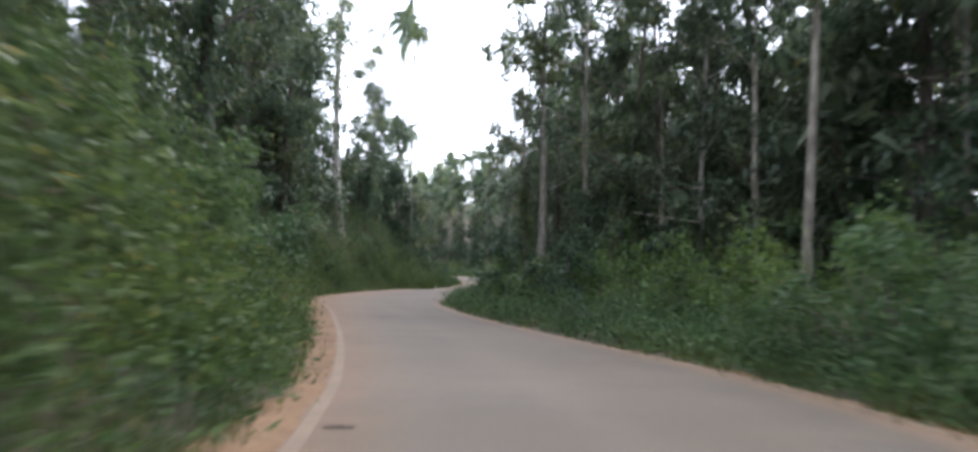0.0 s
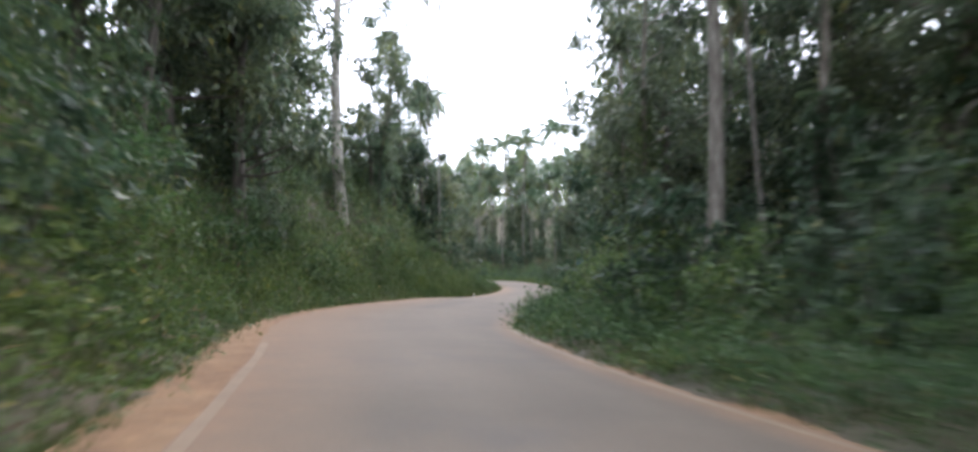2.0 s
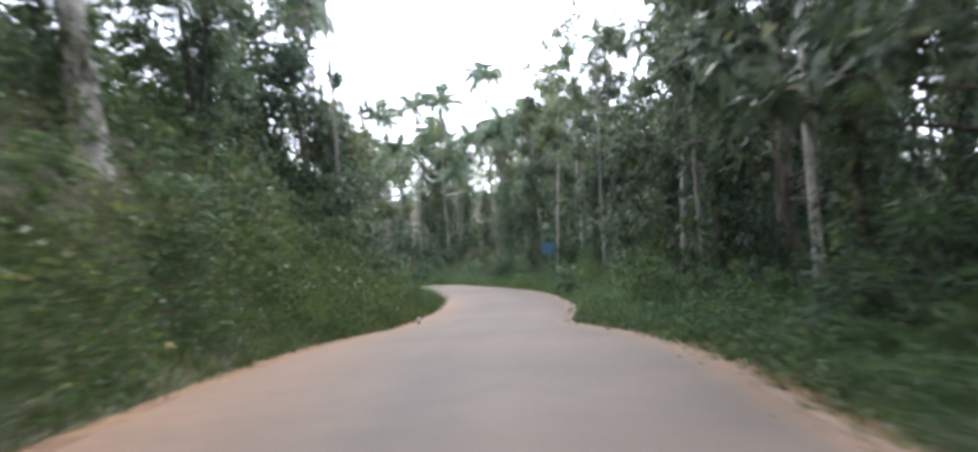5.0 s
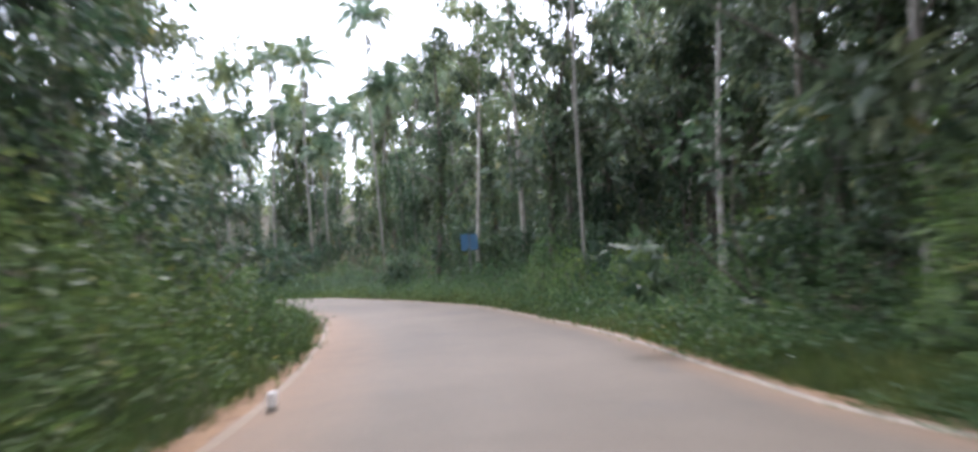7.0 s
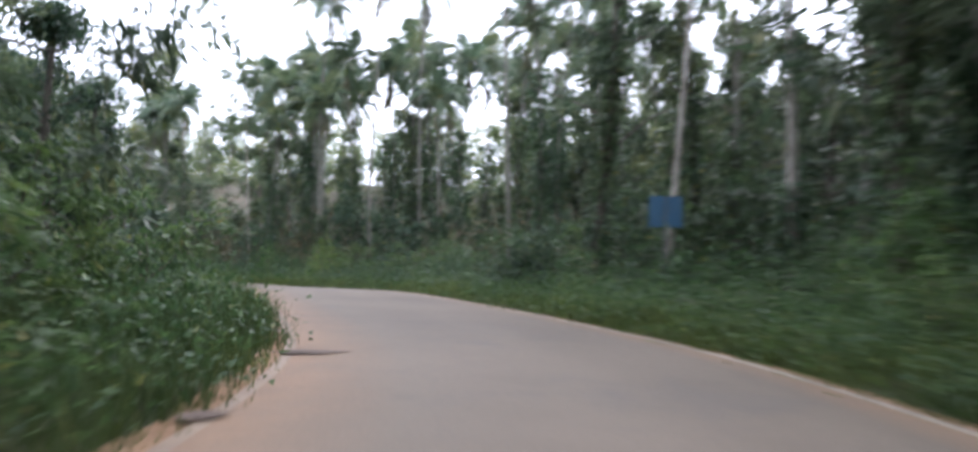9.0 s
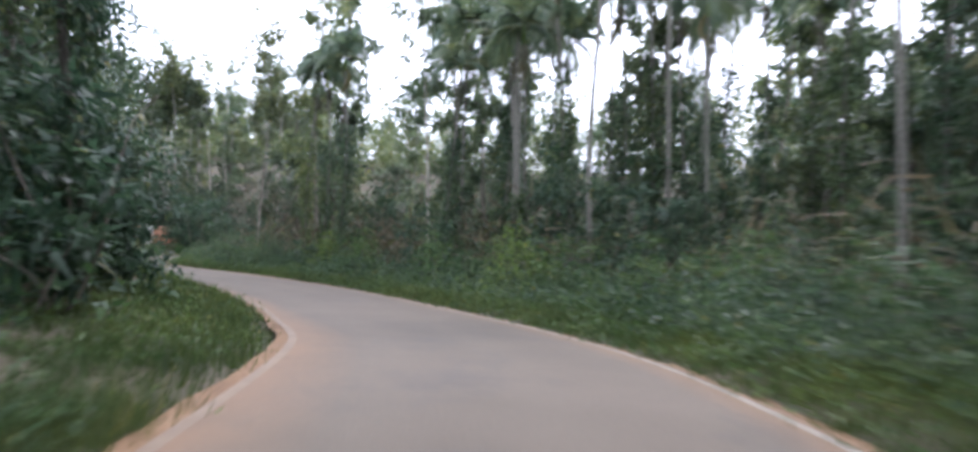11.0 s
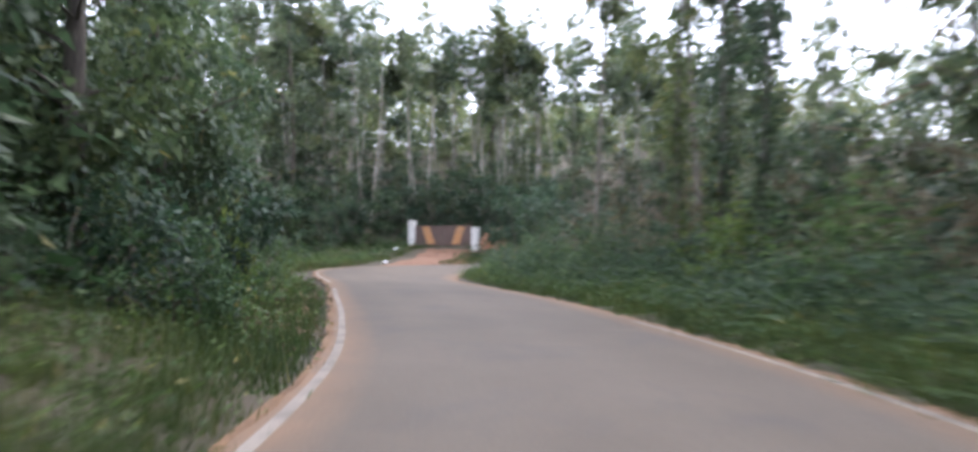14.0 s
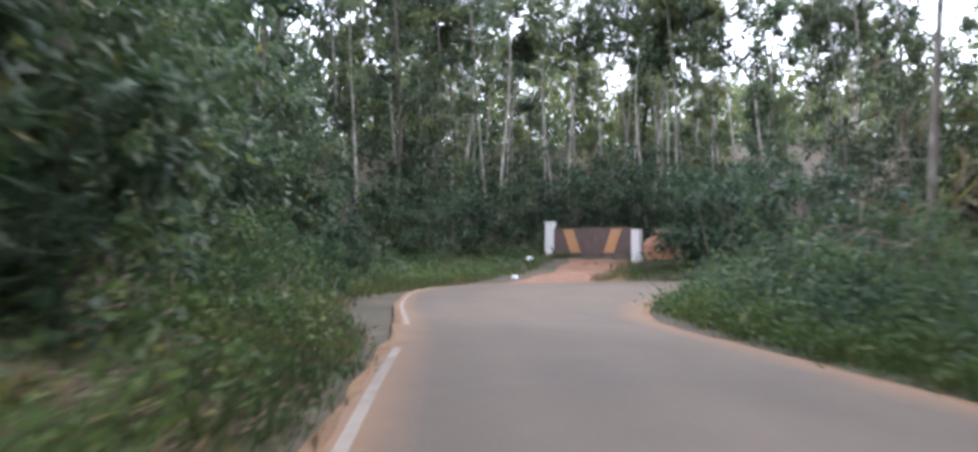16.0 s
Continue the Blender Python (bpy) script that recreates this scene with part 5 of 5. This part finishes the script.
on_bank = lambda xy, y, d, s: (s > 0) & (y < 68)
cover("bank_undergrowth", band(21000, 0.3, 2.8, on_bank), 22, 0.26, 0.11, 0.057, LEAF_BANK, "tangled green undergrowth covering the steep bank", rise=0.4)
cover("bank_creeper", band(19000, 1.5, 10.5, on_bank), 26, 0.4, 0.15, 0.105, LEAF_VINE, "dark creeper leaves covering the bank", rise=0.5)
grass("bank_grass", band(20000, 0.02, 3.2, on_bank, 1.3), 15, 0.3, LEAF_GRASS, "long grass along the foot of the bank")
cover("dry_bracken", band(3600, 0.6, 6.0, lambda xy, y, d, s: on_bank(xy, y, d, s) & (wobble(xy[:, 0], xy[:, 1], 0.4, 7.0) > 0.15)), 24, 0.32, 0.13, 0.05, LEAF_DRY, "patches of dry brown bracken on the bank", rise=0.3)
cover("edge_weeds", band(14000, 0.08, 1.9, lambda xy, y, d, s: y < 58), 17, 0.2, 0.1, 0.05, LEAF_SHRUB, "low weeds creeping up to the road's edge", lift=0.03, rise=0.13)
cover("leaf_litter", band(16000, 0.05, 3.4, lambda xy, y, d, s: (s > 0) & (y > 107) & (y < 126) & (d < 1.6)), 10, 0.2, 0.11, 0.06, LEAF_DRY, "fallen dry leaves on the verge", lift=0.02, rise=0.05)
cover("slope_weeds", band(5000, 0.5, 3.5, lambda xy, y, d, s: (s > 0) & (y > 107) & (y < 126) & ((y < 108) | (wobble(xy[:, 0], xy[:, 1], 1.1, 5.0) > -0.15))), 26, 0.22, 0.11, 0.055, LEAF_SHRUB, "green weeds on the earth slope", rise=0.25)
cover("grove_undergrowth", band(12000, 1.3, 3.8, lambda xy, y, d, s: (s < 0) & (y > 86) & (y < 132)), 22, 0.28, 0.14, 0.07, LEAF_VINE, "dark low weeds along the palm grove", rise=0.3)
cover("outer_verge_weeds", band(11000, 0.12, 2.2, lambda xy, y, d, s: (s < 0) & (y > 60) & (y < 128)), 20, 0.24, 0.1, 0.05, LEAF_SHRUB, "leafy green weeds along the outside of the bend", lift=0.03, rise=0.16)
cover("inner_verge_weeds", band(8000, 0.15, 4.0, lambda xy, y, d, s: (s > 0) & (y > 84) & (y < 122)), 20, 0.22, 0.085, 0.042, LEAF_SHRUB, "short weeds in the grass inside the bend", lift=0.03, rise=0.08)
cover("verge_undergrowth", band(8000, 0.3, 3.4, lambda xy, y, d, s: ~((s > 0) & (y < 66)) & (y < 87) & ~((s < 0) & (y > 48) & (y < 60) & (d < 1.4))), 26, 0.26, 0.11, 0.055, LEAF_SHRUB, "low green weeds along the verge", rise=0.24)
cover("fallen_palm_fronds", band(1800, 4.5, 12.0, lambda xy, y, d, s: (s < 0) & (y > 90) & (y < 118)), 14, 0.5, 0.9, 0.08, LEAF_DRY, "dry beige palm fronds hanging in the grove", lift=0.8, droop=0.9, rise=1.0)
cover("forest_floor_plants", band(4000, 2.5, 14.0, lambda xy, y, d, s: (y < 140) & ~on_bank(xy, y, d, s)), 15, 0.42, 0.23, 0.11, LEAF_SHRUB, "low plants on the forest floor", rise=0.35)


def thicket(name, tries, gap, accept, label):
    """The dark undergrowth deep in the plantation: bushes that stand too thick to tell apart."""
    spots = []
    xy = np.column_stack([rng.uniform(-78, 38, tries), rng.uniform(-4, 158, tries)])
    k, d, side = from_road(xy)
    for (x, y), kk, dd, ss in zip(xy, k, d, side):
        if accept(x, y, MID[kk, 1], dd, ss) and (not spots or ((np.array(spots) - (x, y)) ** 2).sum(1).min() > gap * gap):
            spots.append((x, y))
    spots = np.array(spots)
    z = ground_height(spots)
    c, tall = [], rng.uniform(2.2, 5.2, len(spots))
    for (x, y), h0, t in zip(spots, z, tall):
        p = rng.normal(size=(34, 3)) * np.array([0.85, 0.85, 0]) + np.array([x, y, h0])
        p[:, 2] += rng.random(34) ** 0.8 * t
        c.append(p)
    v = cluster_leaves(np.concatenate(c), 14, 0.6, 0.4, 0.18, rng, droop=0.35)
    tagged(new(name, leaf_mesh(name, v, LEAF_COFFEE)), label, "undergrowth", kind="stuff")


def far_forest(name, count, label):
    """The wall of trees beyond the plantation, far behind the rest."""
    xy = np.column_stack([rng.uniform(-140, 80, count * 3), rng.uniform(30, 230, count * 3)])
    k, d, side = from_road(xy)
    xy = xy[(d > 36) & (d < 95) & (xy[:, 1] > 60 + np.abs(xy[:, 0]) * 0.3)][:count]
    z = ground_height(xy)
    c = []
    for (x, y), h0 in zip(xy, z):
        t, wide = rng.uniform(8, 17) * (0.55 if x > 12 and y < 120 or thinned(x, y) else 1.0), rng.uniform(1.4, 2.8)
        q = rng.normal(size=(18, 3)) * np.array([wide, wide, 0]) * 0.6 + np.array([x, y, h0])
        u = rng.random(18)
        q[:, 2] += u * t
        q[:, :2] = np.array([x, y]) + (q[:, :2] - np.array([x, y])) * (1.25 - u)[:, None]
        c.append(q)
    v = cluster_leaves(np.concatenate(c), 8, 0.95, 0.78, 0.38, rng, droop=0.4)
    tagged(new(name, leaf_mesh(name, v, LEAF_TREE)), label, "forest", kind="stuff")


far_forest("distant_forest", 1300, "distant wall of forest behind the plantation")
thicket("plantation_thicket", 2400, 3.3, coffee_deep, "dark thick undergrowth deep in the plantation")
patch = np.column_stack([rng.uniform(-52, -41, 1500), rng.uniform(121, 134, 1500)])
patch = patch[~clear_of_drive(patch) & (from_road(patch)[1] > 0.1)]
grass("drive_grass", patch, 14, 0.26, LEAF_GRASS, "grass on both sides of the dirt drive")
not_littered = lambda xy, y, d, s: (y < 140) & ~((s > 0) & (y > 109) & (y < 118) & (wobble(xy[:, 0], xy[:, 1], 0.9, 2.0) < 0.15))
grass("edge_grass", band(8000, 0.0, 0.5, not_littered), 8, 0.14, LEAF_GRASS, "short grass creeping over the shoulder")
grass("tall_verge_grass", band(14000, 0.15, 3.8, lambda xy, y, d, s: (s > 0) & (y > 58) & (y < 88)), 24, 0.46, LEAF_GRASS, "tall fresh grass and weeds on the verge")
grass("outer_verge_grass", band(11000, 0.1, 1.9, lambda xy, y, d, s: (s < 0) & (y > 56) & (y < 128)), 20, 0.24, LEAF_GRASS, "fresh green grass along the outside of the bend")
grass("slope_grass", band(18000, 0.04, 1.7, lambda xy, y, d, s: (s > 0) & (y > 106) & (y < 124)), 22, 0.2, LEAF_GRASS, "short grass at the foot of the earth slope")
grass("inner_verge_grass", band(9000, 0.1, 4.0, lambda xy, y, d, s: (s > 0) & (y > 84) & (y < 122) & ((y < 108) | (d > 0.1))), 26, 0.27, LEAF_GRASS, "thick green grass on the inside of the bend")
grass("verge_grass", band(8500, 0.06, 1.9, lambda xy, y, d, s: not_littered(xy, y, d, s) & ((s > 0) | (y < 86) | (d < 1.7)), 1.2), 16, 0.24, LEAF_GRASS, "green grass along the edge of the road")


# ---- the gate at the bend ----
GATE_L, GATE_R = Vector((-48.8, 132.0, 0)), Vector((-44.5, 133.6, 0))
GATE_Z = -4.86


MUDDY_PLASTER = paint_material("mud_splashed_plaster", (0.4, 0.32, 0.25), (0.28, 0.17, 0.11), 0.5, 3.0, 0.9)


def gate_pillar(at, base, top, label):
    thing = root("gate_pillar", label, "pillar", "gate pillars")
    ang = math.atan2(GATE_R.y - GATE_L.y, GATE_R.x - GATE_L.x)
    thing.matrix_basis = Matrix.Translation((at.x, at.y, base)) @ Matrix.Rotation(ang, 4, "Z")
    part("shaft", box_bm(0.42, 0.42, top - base + 0.4, 0.02, (0, 0, (top - base) / 2 - 0.2)), WHITEWASH, thing)
    part("cap", box_bm(0.44, 0.44, 0.05, 0.012, (0, 0, top - base + 0.025)), WHITEWASH, thing)
    part("plinth", box_bm(0.46, 0.46, 0.3, 0.02, (0, 0, 0.02)), MUDDY_PLASTER, thing, "mud-splashed plaster foot")


def gate():
    thing = root("gate", "closed dark brown double gate with orange diagonal bands", "gate")
    span = (GATE_R - GATE_L).length - 0.42
    ang = math.atan2(GATE_R.y - GATE_L.y, GATE_R.x - GATE_L.x)
    thing.matrix_basis = Matrix.Translation((GATE_L + GATE_R) / 2 + Vector((0, 0, GATE_Z + 0.12))) @ Matrix.Rotation(ang, 4, "Z")
    half, tall = span / 2 - 0.03, 1.32
    for sd in (-1, 1):
        cx = sd * (half / 2 + 0.02)
        leaf = part("gate_leaf", box_bm(half - 0.02, 0.03, tall - 0.04, 0.004, (cx, 0, tall / 2)), GATE_BROWN, thing)
        for z in (0.03, tall - 0.03):
            part("rail", box_bm(half, 0.06, 0.06, 0.006, (cx, 0, z)), GATE_BROWN, leaf)
        for x in (cx - half / 2 + 0.03, cx + half / 2 - 0.03):
            part("stile", box_bm(0.06, 0.06, tall - 0.12, 0.006, (x, 0, tall / 2)), GATE_BROWN, leaf)
        for i in range(1, 5):
            part("rib", box_bm(0.025, 0.045, tall - 0.14, 0.004, (cx - half / 2 + half * i / 5, 0, tall / 2)), GATE_BROWN, leaf)
        bm = bmesh.new()
        top_x, foot_x, w = cx + sd * half * 0.12, cx - sd * half * 0.08, 0.27
        ring = [(foot_x - w, 0.09), (foot_x + w, 0.09), (top_x + w, tall - 0.07), (top_x - w, tall - 0.07)]
        front = [bm.verts.new((x, -0.045, z)) for x, z in ring]
        back = [bm.verts.new((x, -0.027, z)) for x, z in ring]
        bm.faces.new(front), bm.faces.new(back[::-1])
        for i in range(4):
            bm.faces.new((front[i], back[i], back[(i + 1) % 4], front[(i + 1) % 4]))
        bmesh.ops.recalc_face_normals(bm, faces=bm.faces)
        band_ob = part("band", bm, GATE_ORANGE, leaf, "orange painted diagonal band")
        for i in range(12):
            t = (i + 0.5) / 12
            part("slat", box_bm(2 * w - 0.04, 0.014, 0.05, 0.005, (foot_x + (top_x - foot_x) * t, -0.05, 0.09 + (tall - 0.16) * t)), GATE_ORANGE, leaf)


def strip_on_ground(name, a, b, wa, wb, lift, mat, label, rows=26, cols=9):
    """A dirt track from a to b that lies on the ground."""
    u, c = np.linspace(0, 1, rows), np.linspace(-0.5, 0.5, cols)
    way = unit(np.array(b) - np.array(a))
    side = np.array([way[1], -way[0]])
    v = []
    for t in u:
        bend = math.sin(t * math.pi) * 0.4
        for s in c:
            p = np.array(a) * (1 - t) + np.array(b) * t + side * (s * (wa * (1 - t) + wb * t) + bend)
            p = p + side * 0.12 * math.sin(t * 19 + s * 3) * abs(s) * 2
            rut = -0.05 * (math.exp(-((abs(s) - 0.24) / 0.09) ** 2))
            v.append((p[0], p[1], max(height_at(*p), -5.8) + lift + rut - 0.06 * (abs(s) > 0.45)))
    i, j = np.meshgrid(np.arange(rows - 1), np.arange(cols - 1), indexing="ij")
    q = i * cols + j
    q = np.stack([q, q + 1, q + cols + 1, q + cols], -1).reshape(-1, 4)
    return tagged(new(name, mesh_from(name, v, q, np.full(len(q), 4), mat, True)), label, "track", kind="structure")


gate_pillar(GATE_L, GATE_Z, -3.12, "square whitewashed gate pillar beside dark shrubs")
gate_pillar(GATE_R, GATE_Z - 0.35, -3.58, "square whitewashed gate pillar on the drive's edge")
gate()
strip_on_ground("drive", (-40.6, 124.6), (-46.6, 133.4), 3.9, 3.0, 0.07, DRIVE_DIRT, "rutted red dirt drive up to the gate")


# ---- small things by the road ----
def stone(x, y, size, seed, label="pale broken stone on the dirt shoulder"):
    bm = bmesh.new()
    bmesh.ops.create_icosphere(bm, subdivisions=2, radius=1.0)
    r = random.Random(seed)
    o = Vector((r.random() * 9, r.random() * 9, 0))
    for v in bm.verts:
        v.co *= 1 + 0.35 * noise.noise(v.co * 1.4 + o)
        v.co = Vector((v.co.x * size, v.co.y * size * 0.75, v.co.z * size * 0.5))
    k, d, s = from_road([(x, y)])
    z = max(height_at(x, y), ROAD_H[k[0]] - 0.03)
    ob = part("stone", bm, GREY_STONE)
    ob.matrix_basis = Matrix.Translation((x, y, z + size * 0.25)) @ Matrix.Rotation(r.random() * 6, 4, "Z")
    tagged(ob, label, "stone", "roadside stones")


for i in range(34):
    k = rng.integers(12, len(MID) - 110)
    sd = 1 if rng.random() < 0.85 else -1
    inner = 0.4 if sd > 0 and MID[k, 1] < 60 else -0.02
    p = MID[k] + ACROSS[k] * sd * (HALF[k] - rng.uniform(-0.25, inner))
    stone(p[0], p[1], rng.uniform(0.04, 0.09), i)


def blue_board():
    thing = root("sign_board", "faded blue double-panel board on a thin post", "sign")
    thing.matrix_basis = Matrix.Translation((2.3, 83.4, height_at(2.3, 83.4))) @ Matrix.Rotation(radians(-14), 4, "Z")
    top = -2.2 - height_at(2.3, 83.4)
    for x in (-0.205, 0.205):
        part("panel", box_bm(0.36, 0.03, 0.74, 0.008, (x, -0.05, top - 0.37)), BLUE_PAINT, thing)
    for z in (top - 0.1, top - 0.64):
        part("batten", box_bm(0.74, 0.03, 0.05, 0.005, (0, -0.018, z)), STEEL_DARK, thing)
    bm = bmesh.new()
    bmesh.ops.create_cone(bm, cap_ends=True, segments=10, radius1=0.035, radius2=0.035, depth=top + 0.5)
    bmesh.ops.translate(bm, vec=(0, 0.032, (top + 0.5) / 2 - 0.5), verts=bm.verts)
    part("post", bm, STEEL_DARK, thing)


blue_board()


def brush_pile(x, y, size, seed):
    """A heap of dead, curved twigs."""
    r = np.random.default_rng(seed)
    thing = root("brush_pile", "heap of dead brown twigs on the verge", "brush")
    thing.matrix_basis = Matrix.Translation((x, y, height_at(x, y)))
    for i in range(40):
        a = r.uniform(0, 2 * math.pi)
        foot = np.array([r.normal() * size * 0.4, r.normal() * size * 0.4, r.uniform(-0.04, 0.1)])
        tip = foot + np.array([math.cos(a), math.sin(a), r.uniform(0.1, 1.1)]) * size * r.uniform(0.4, 1.0)
        part_mesh("twig", tubes_mesh("twig", [(bent_line(foot, tip, 0.16, 6, r), np.linspace(0.012, 0.004, 6), 4)], DRY_TWIG), thing)


DRY_TWIG = bark_material("dry_twig", (0.12, 0.085, 0.06), (0.22, 0.17, 0.13), (0.33, 0.27, 0.21))
brush_pile(4.9, 10.6, 0.9, 3)
brush_pile(5.3, 11.6, 0.8, 4)
brush_pile(-33.2, 111.6, 0.8, 5)
brush_pile(-29.6, 108.8, 0.9, 6)


def earth_mound(x, y, sx, sy, h, label):
    """A bare lump of cut red earth."""
    bm = bmesh.new()
    bmesh.ops.create_icosphere(bm, subdivisions=4, radius=1.0)
    for v in bm.verts:
        k = 1 + 0.22 * noise.noise(v.co * 1.7) + 0.09 * noise.noise(v.co * 5.0)
        v.co = Vector((v.co.x * sx * k, v.co.y * sy * k, v.co.z * h * k))
    ob = part("earth_mound", bm, EARTH_CUT)
    ob.matrix_basis = Matrix.Translation((x, y, height_at(x, y) - 0.1))
    tagged(ob, label, "mound", kind="structure")


earth_mound(-45.1, 136.3, 1.1, 0.9, 1.5, "bare mound of red cut earth beside the gate")


def litter_bag(x, y, size, seed, label):
    bm = bmesh.new()
    bmesh.ops.create_icosphere(bm, subdivisions=3, radius=1.0)
    o = Vector((seed * 3.1, 0, 0))
    for v in bm.verts:
        k = 1 + 0.4 * noise.noise(v.co * 2.3 + o)
        v.co = Vector((v.co.x * size * k, v.co.y * size * 0.8 * k, max(v.co.z, -0.4) * size * 0.7 * k))
    ob = part("plastic_bag", bm, PLASTIC_WHITE)
    kk, d, sd = from_road([(x, y)])
    z = max(height_at(x, y), ROAD_H[kk[0]] - 0.02)
    ob.matrix_basis = Matrix.Translation((x, y, z + size * 0.28))
    tagged(ob, label, "litter")


litter_bag(-43.6, 125.3, 0.14, 1, "crumpled white plastic bag on the verge")
litter_bag(-48.6, 130.4, 0.2, 2, "pale crumpled plastic sack beside a pillar")
litter_bag(0.35, 80.4, 0.09, 3, "small white plastic scrap at the road's edge")


def kerb_stone(x, y, turn, label, size=1.0, top=None):
    """A broken marker stone, half whitewashed."""
    thing = root("marker_stone", label, "stone")
    k, d, s = from_road([(x, y)])
    thing.matrix_basis = Matrix.Translation((x, y, ROAD_H[k[0]] - 0.03)) @ Matrix.Rotation(radians(turn), 4, "Z") @ Matrix.Rotation(radians(9), 4, "X") @ Matrix.Scale(size, 4)
    part("base", box_bm(0.1, 0.08, 0.1, 0.012, (0, 0, 0.04)), GREY_STONE, thing)
    part("cap", box_bm(0.085, 0.065, 0.16, 0.014, (0, 0, 0.168)), top or WHITEWASH, thing)


kerb_stone(-6.24, 60.3, 12, "small broken whitewashed stone at the road's edge")
kerb_stone(-10.45, 42.6, -8, "grey concrete marker post at the foot of the bank", 1.75, GREY_STONE)


def washout(x, y, sx, sy, turn, seed):
    """A crumbled bite out of the asphalt's edge, filled with dark soil."""
    r = random.Random(seed)
    bm = bmesh.new()
    ring = []
    for i in range(22):
        a = i * 2 * math.pi / 22
        k = r.uniform(0.7, 1.15)
        ring.append(bm.verts.new((math.cos(a) * sx * k, math.sin(a) * sy * k, 0)))
    mid = bm.verts.new((0, 0, 0.012))
    for i in range(22):
        bm.faces.new((ring[i], ring[(i + 1) % 22], mid))
    ob = part("washout", bm, DARK_SOIL)
    k, d, s = from_road([(x, y)])
    ob.matrix_basis = Matrix.Translation((x, y, ROAD_H[k[0]] + 0.035)) @ Matrix.Rotation(radians(turn), 4, "Z")
    tagged(ob, "crumbled dark washout in the asphalt's edge", "road damage", kind="structure")


DARK_SOIL = soil_material("damp_dark_soil", (0.05, 0.034, 0.024), (0.085, 0.058, 0.042), (0.12, 0.085, 0.062), 2.0)
washout(-4.75, 75.6, 0.5, 0.16, 5, 1)
washout(-5.0, 72.4, 0.2, 0.12, 20, 2)
washout(-1.3, 5.5, 0.16, 0.05, 0, 3)


# ---- hanging and fallen things ----
def cable(a, b, sag, label):
    u = np.linspace(0, 1, 24)[:, None]
    line = np.array(a) * (1 - u) + np.array(b) * u
    line[:, 2] -= (4 * sag * u * (1 - u))[:, 0]
    tagged(part_mesh("cable", tubes_mesh("cable", [(line, np.full(24, 0.009), 5)], STEEL_DARK)), label, "cable", "cables between the trees")


def strap_fern(at, size, seed):
    """A clump of long arching straps that grows on a trunk."""
    r = np.random.default_rng(seed)
    thing = root("strap_fern", "yellow-green strap-leaved fern growing on a tree trunk", "fern")
    thing.matrix_basis = Matrix.Translation(at)
    for i in range(16):
        a, lift = i * 2.4 + r.uniform(-0.3, 0.3), r.uniform(0.1, 0.9)
        t = np.linspace(0, 1, 7)
        reach = size * r.uniform(0.6, 1.0)
        mid = np.stack([np.cos(a) * reach * t, np.sin(a) * reach * t, reach * (lift * t - 1.7 * t ** 2)], 1)
        side = np.array([-math.sin(a), math.cos(a), 0]) * 0.045
        w = np.sin(np.clip(t * 0.85 + 0.12, 0, 1) * math.pi)[:, None]
        v = np.concatenate([mid - side * w, mid + side * w, mid + np.array([0, 0, -0.012])])
        q = [(k, k + 1, 15 + k, 14 + k) for k in range(6)] + [(14 + k, 15 + k, 8 + k, 7 + k) for k in range(6)]
        part_mesh("strap_leaf", mesh_from("strap_leaf", v, np.array(q), np.full(12, 4), LEAF_LIME), thing)


def dead_branch(x, y, height, lean, seed):
    r = np.random.default_rng(seed)
    z = height_at(x, y)
    thing = root("dead_branch", "bare pale dead branch leaning over the weeds", "branch")
    thing.matrix_basis = Matrix.Translation((x, y, z))
    tip = np.array([math.cos(lean) * height * 0.5, math.sin(lean) * height * 0.5, height])
    line = bent_line(np.array([0, 0, -0.1]), tip, 0.12, 8, r)
    part_mesh("limb", tubes_mesh("limb", [(line, np.linspace(0.03, 0.012, 8), 6)], BARK_PALE), thing)
    for k in (4, 6):
        twig = bent_line(line[k], line[k] + r.normal(size=3) * 0.2 + np.array([0, 0, 0.2]), 0.05, 5, r)
        part_mesh("twig", tubes_mesh("twig", [(twig, np.linspace(0.012, 0.004, 5), 4)], BARK_PALE), thing)


strap_fern((1.27, 47.68, 1.5), 0.75, 8)
strap_fern((1.32, 47.72, 0.3), 0.5, 9)
dead_branch(-32.7, 111.6, 0.9, 0.6, 4)
dead_branch(-38.6, 115.4, 0.7, 0.3, 5)
for drop in (0.0, 0.25):
    cable((6.8, 70.8, -0.85 - drop), (6.2, 66.8, -1.1 - drop), 0.06, "thin dark cable strung between two trunks")
    cable((6.2, 66.8, -1.1 - drop), (4.1, 61.4, -1.55 - drop), 0.1, "thin dark cable strung between two trunks")
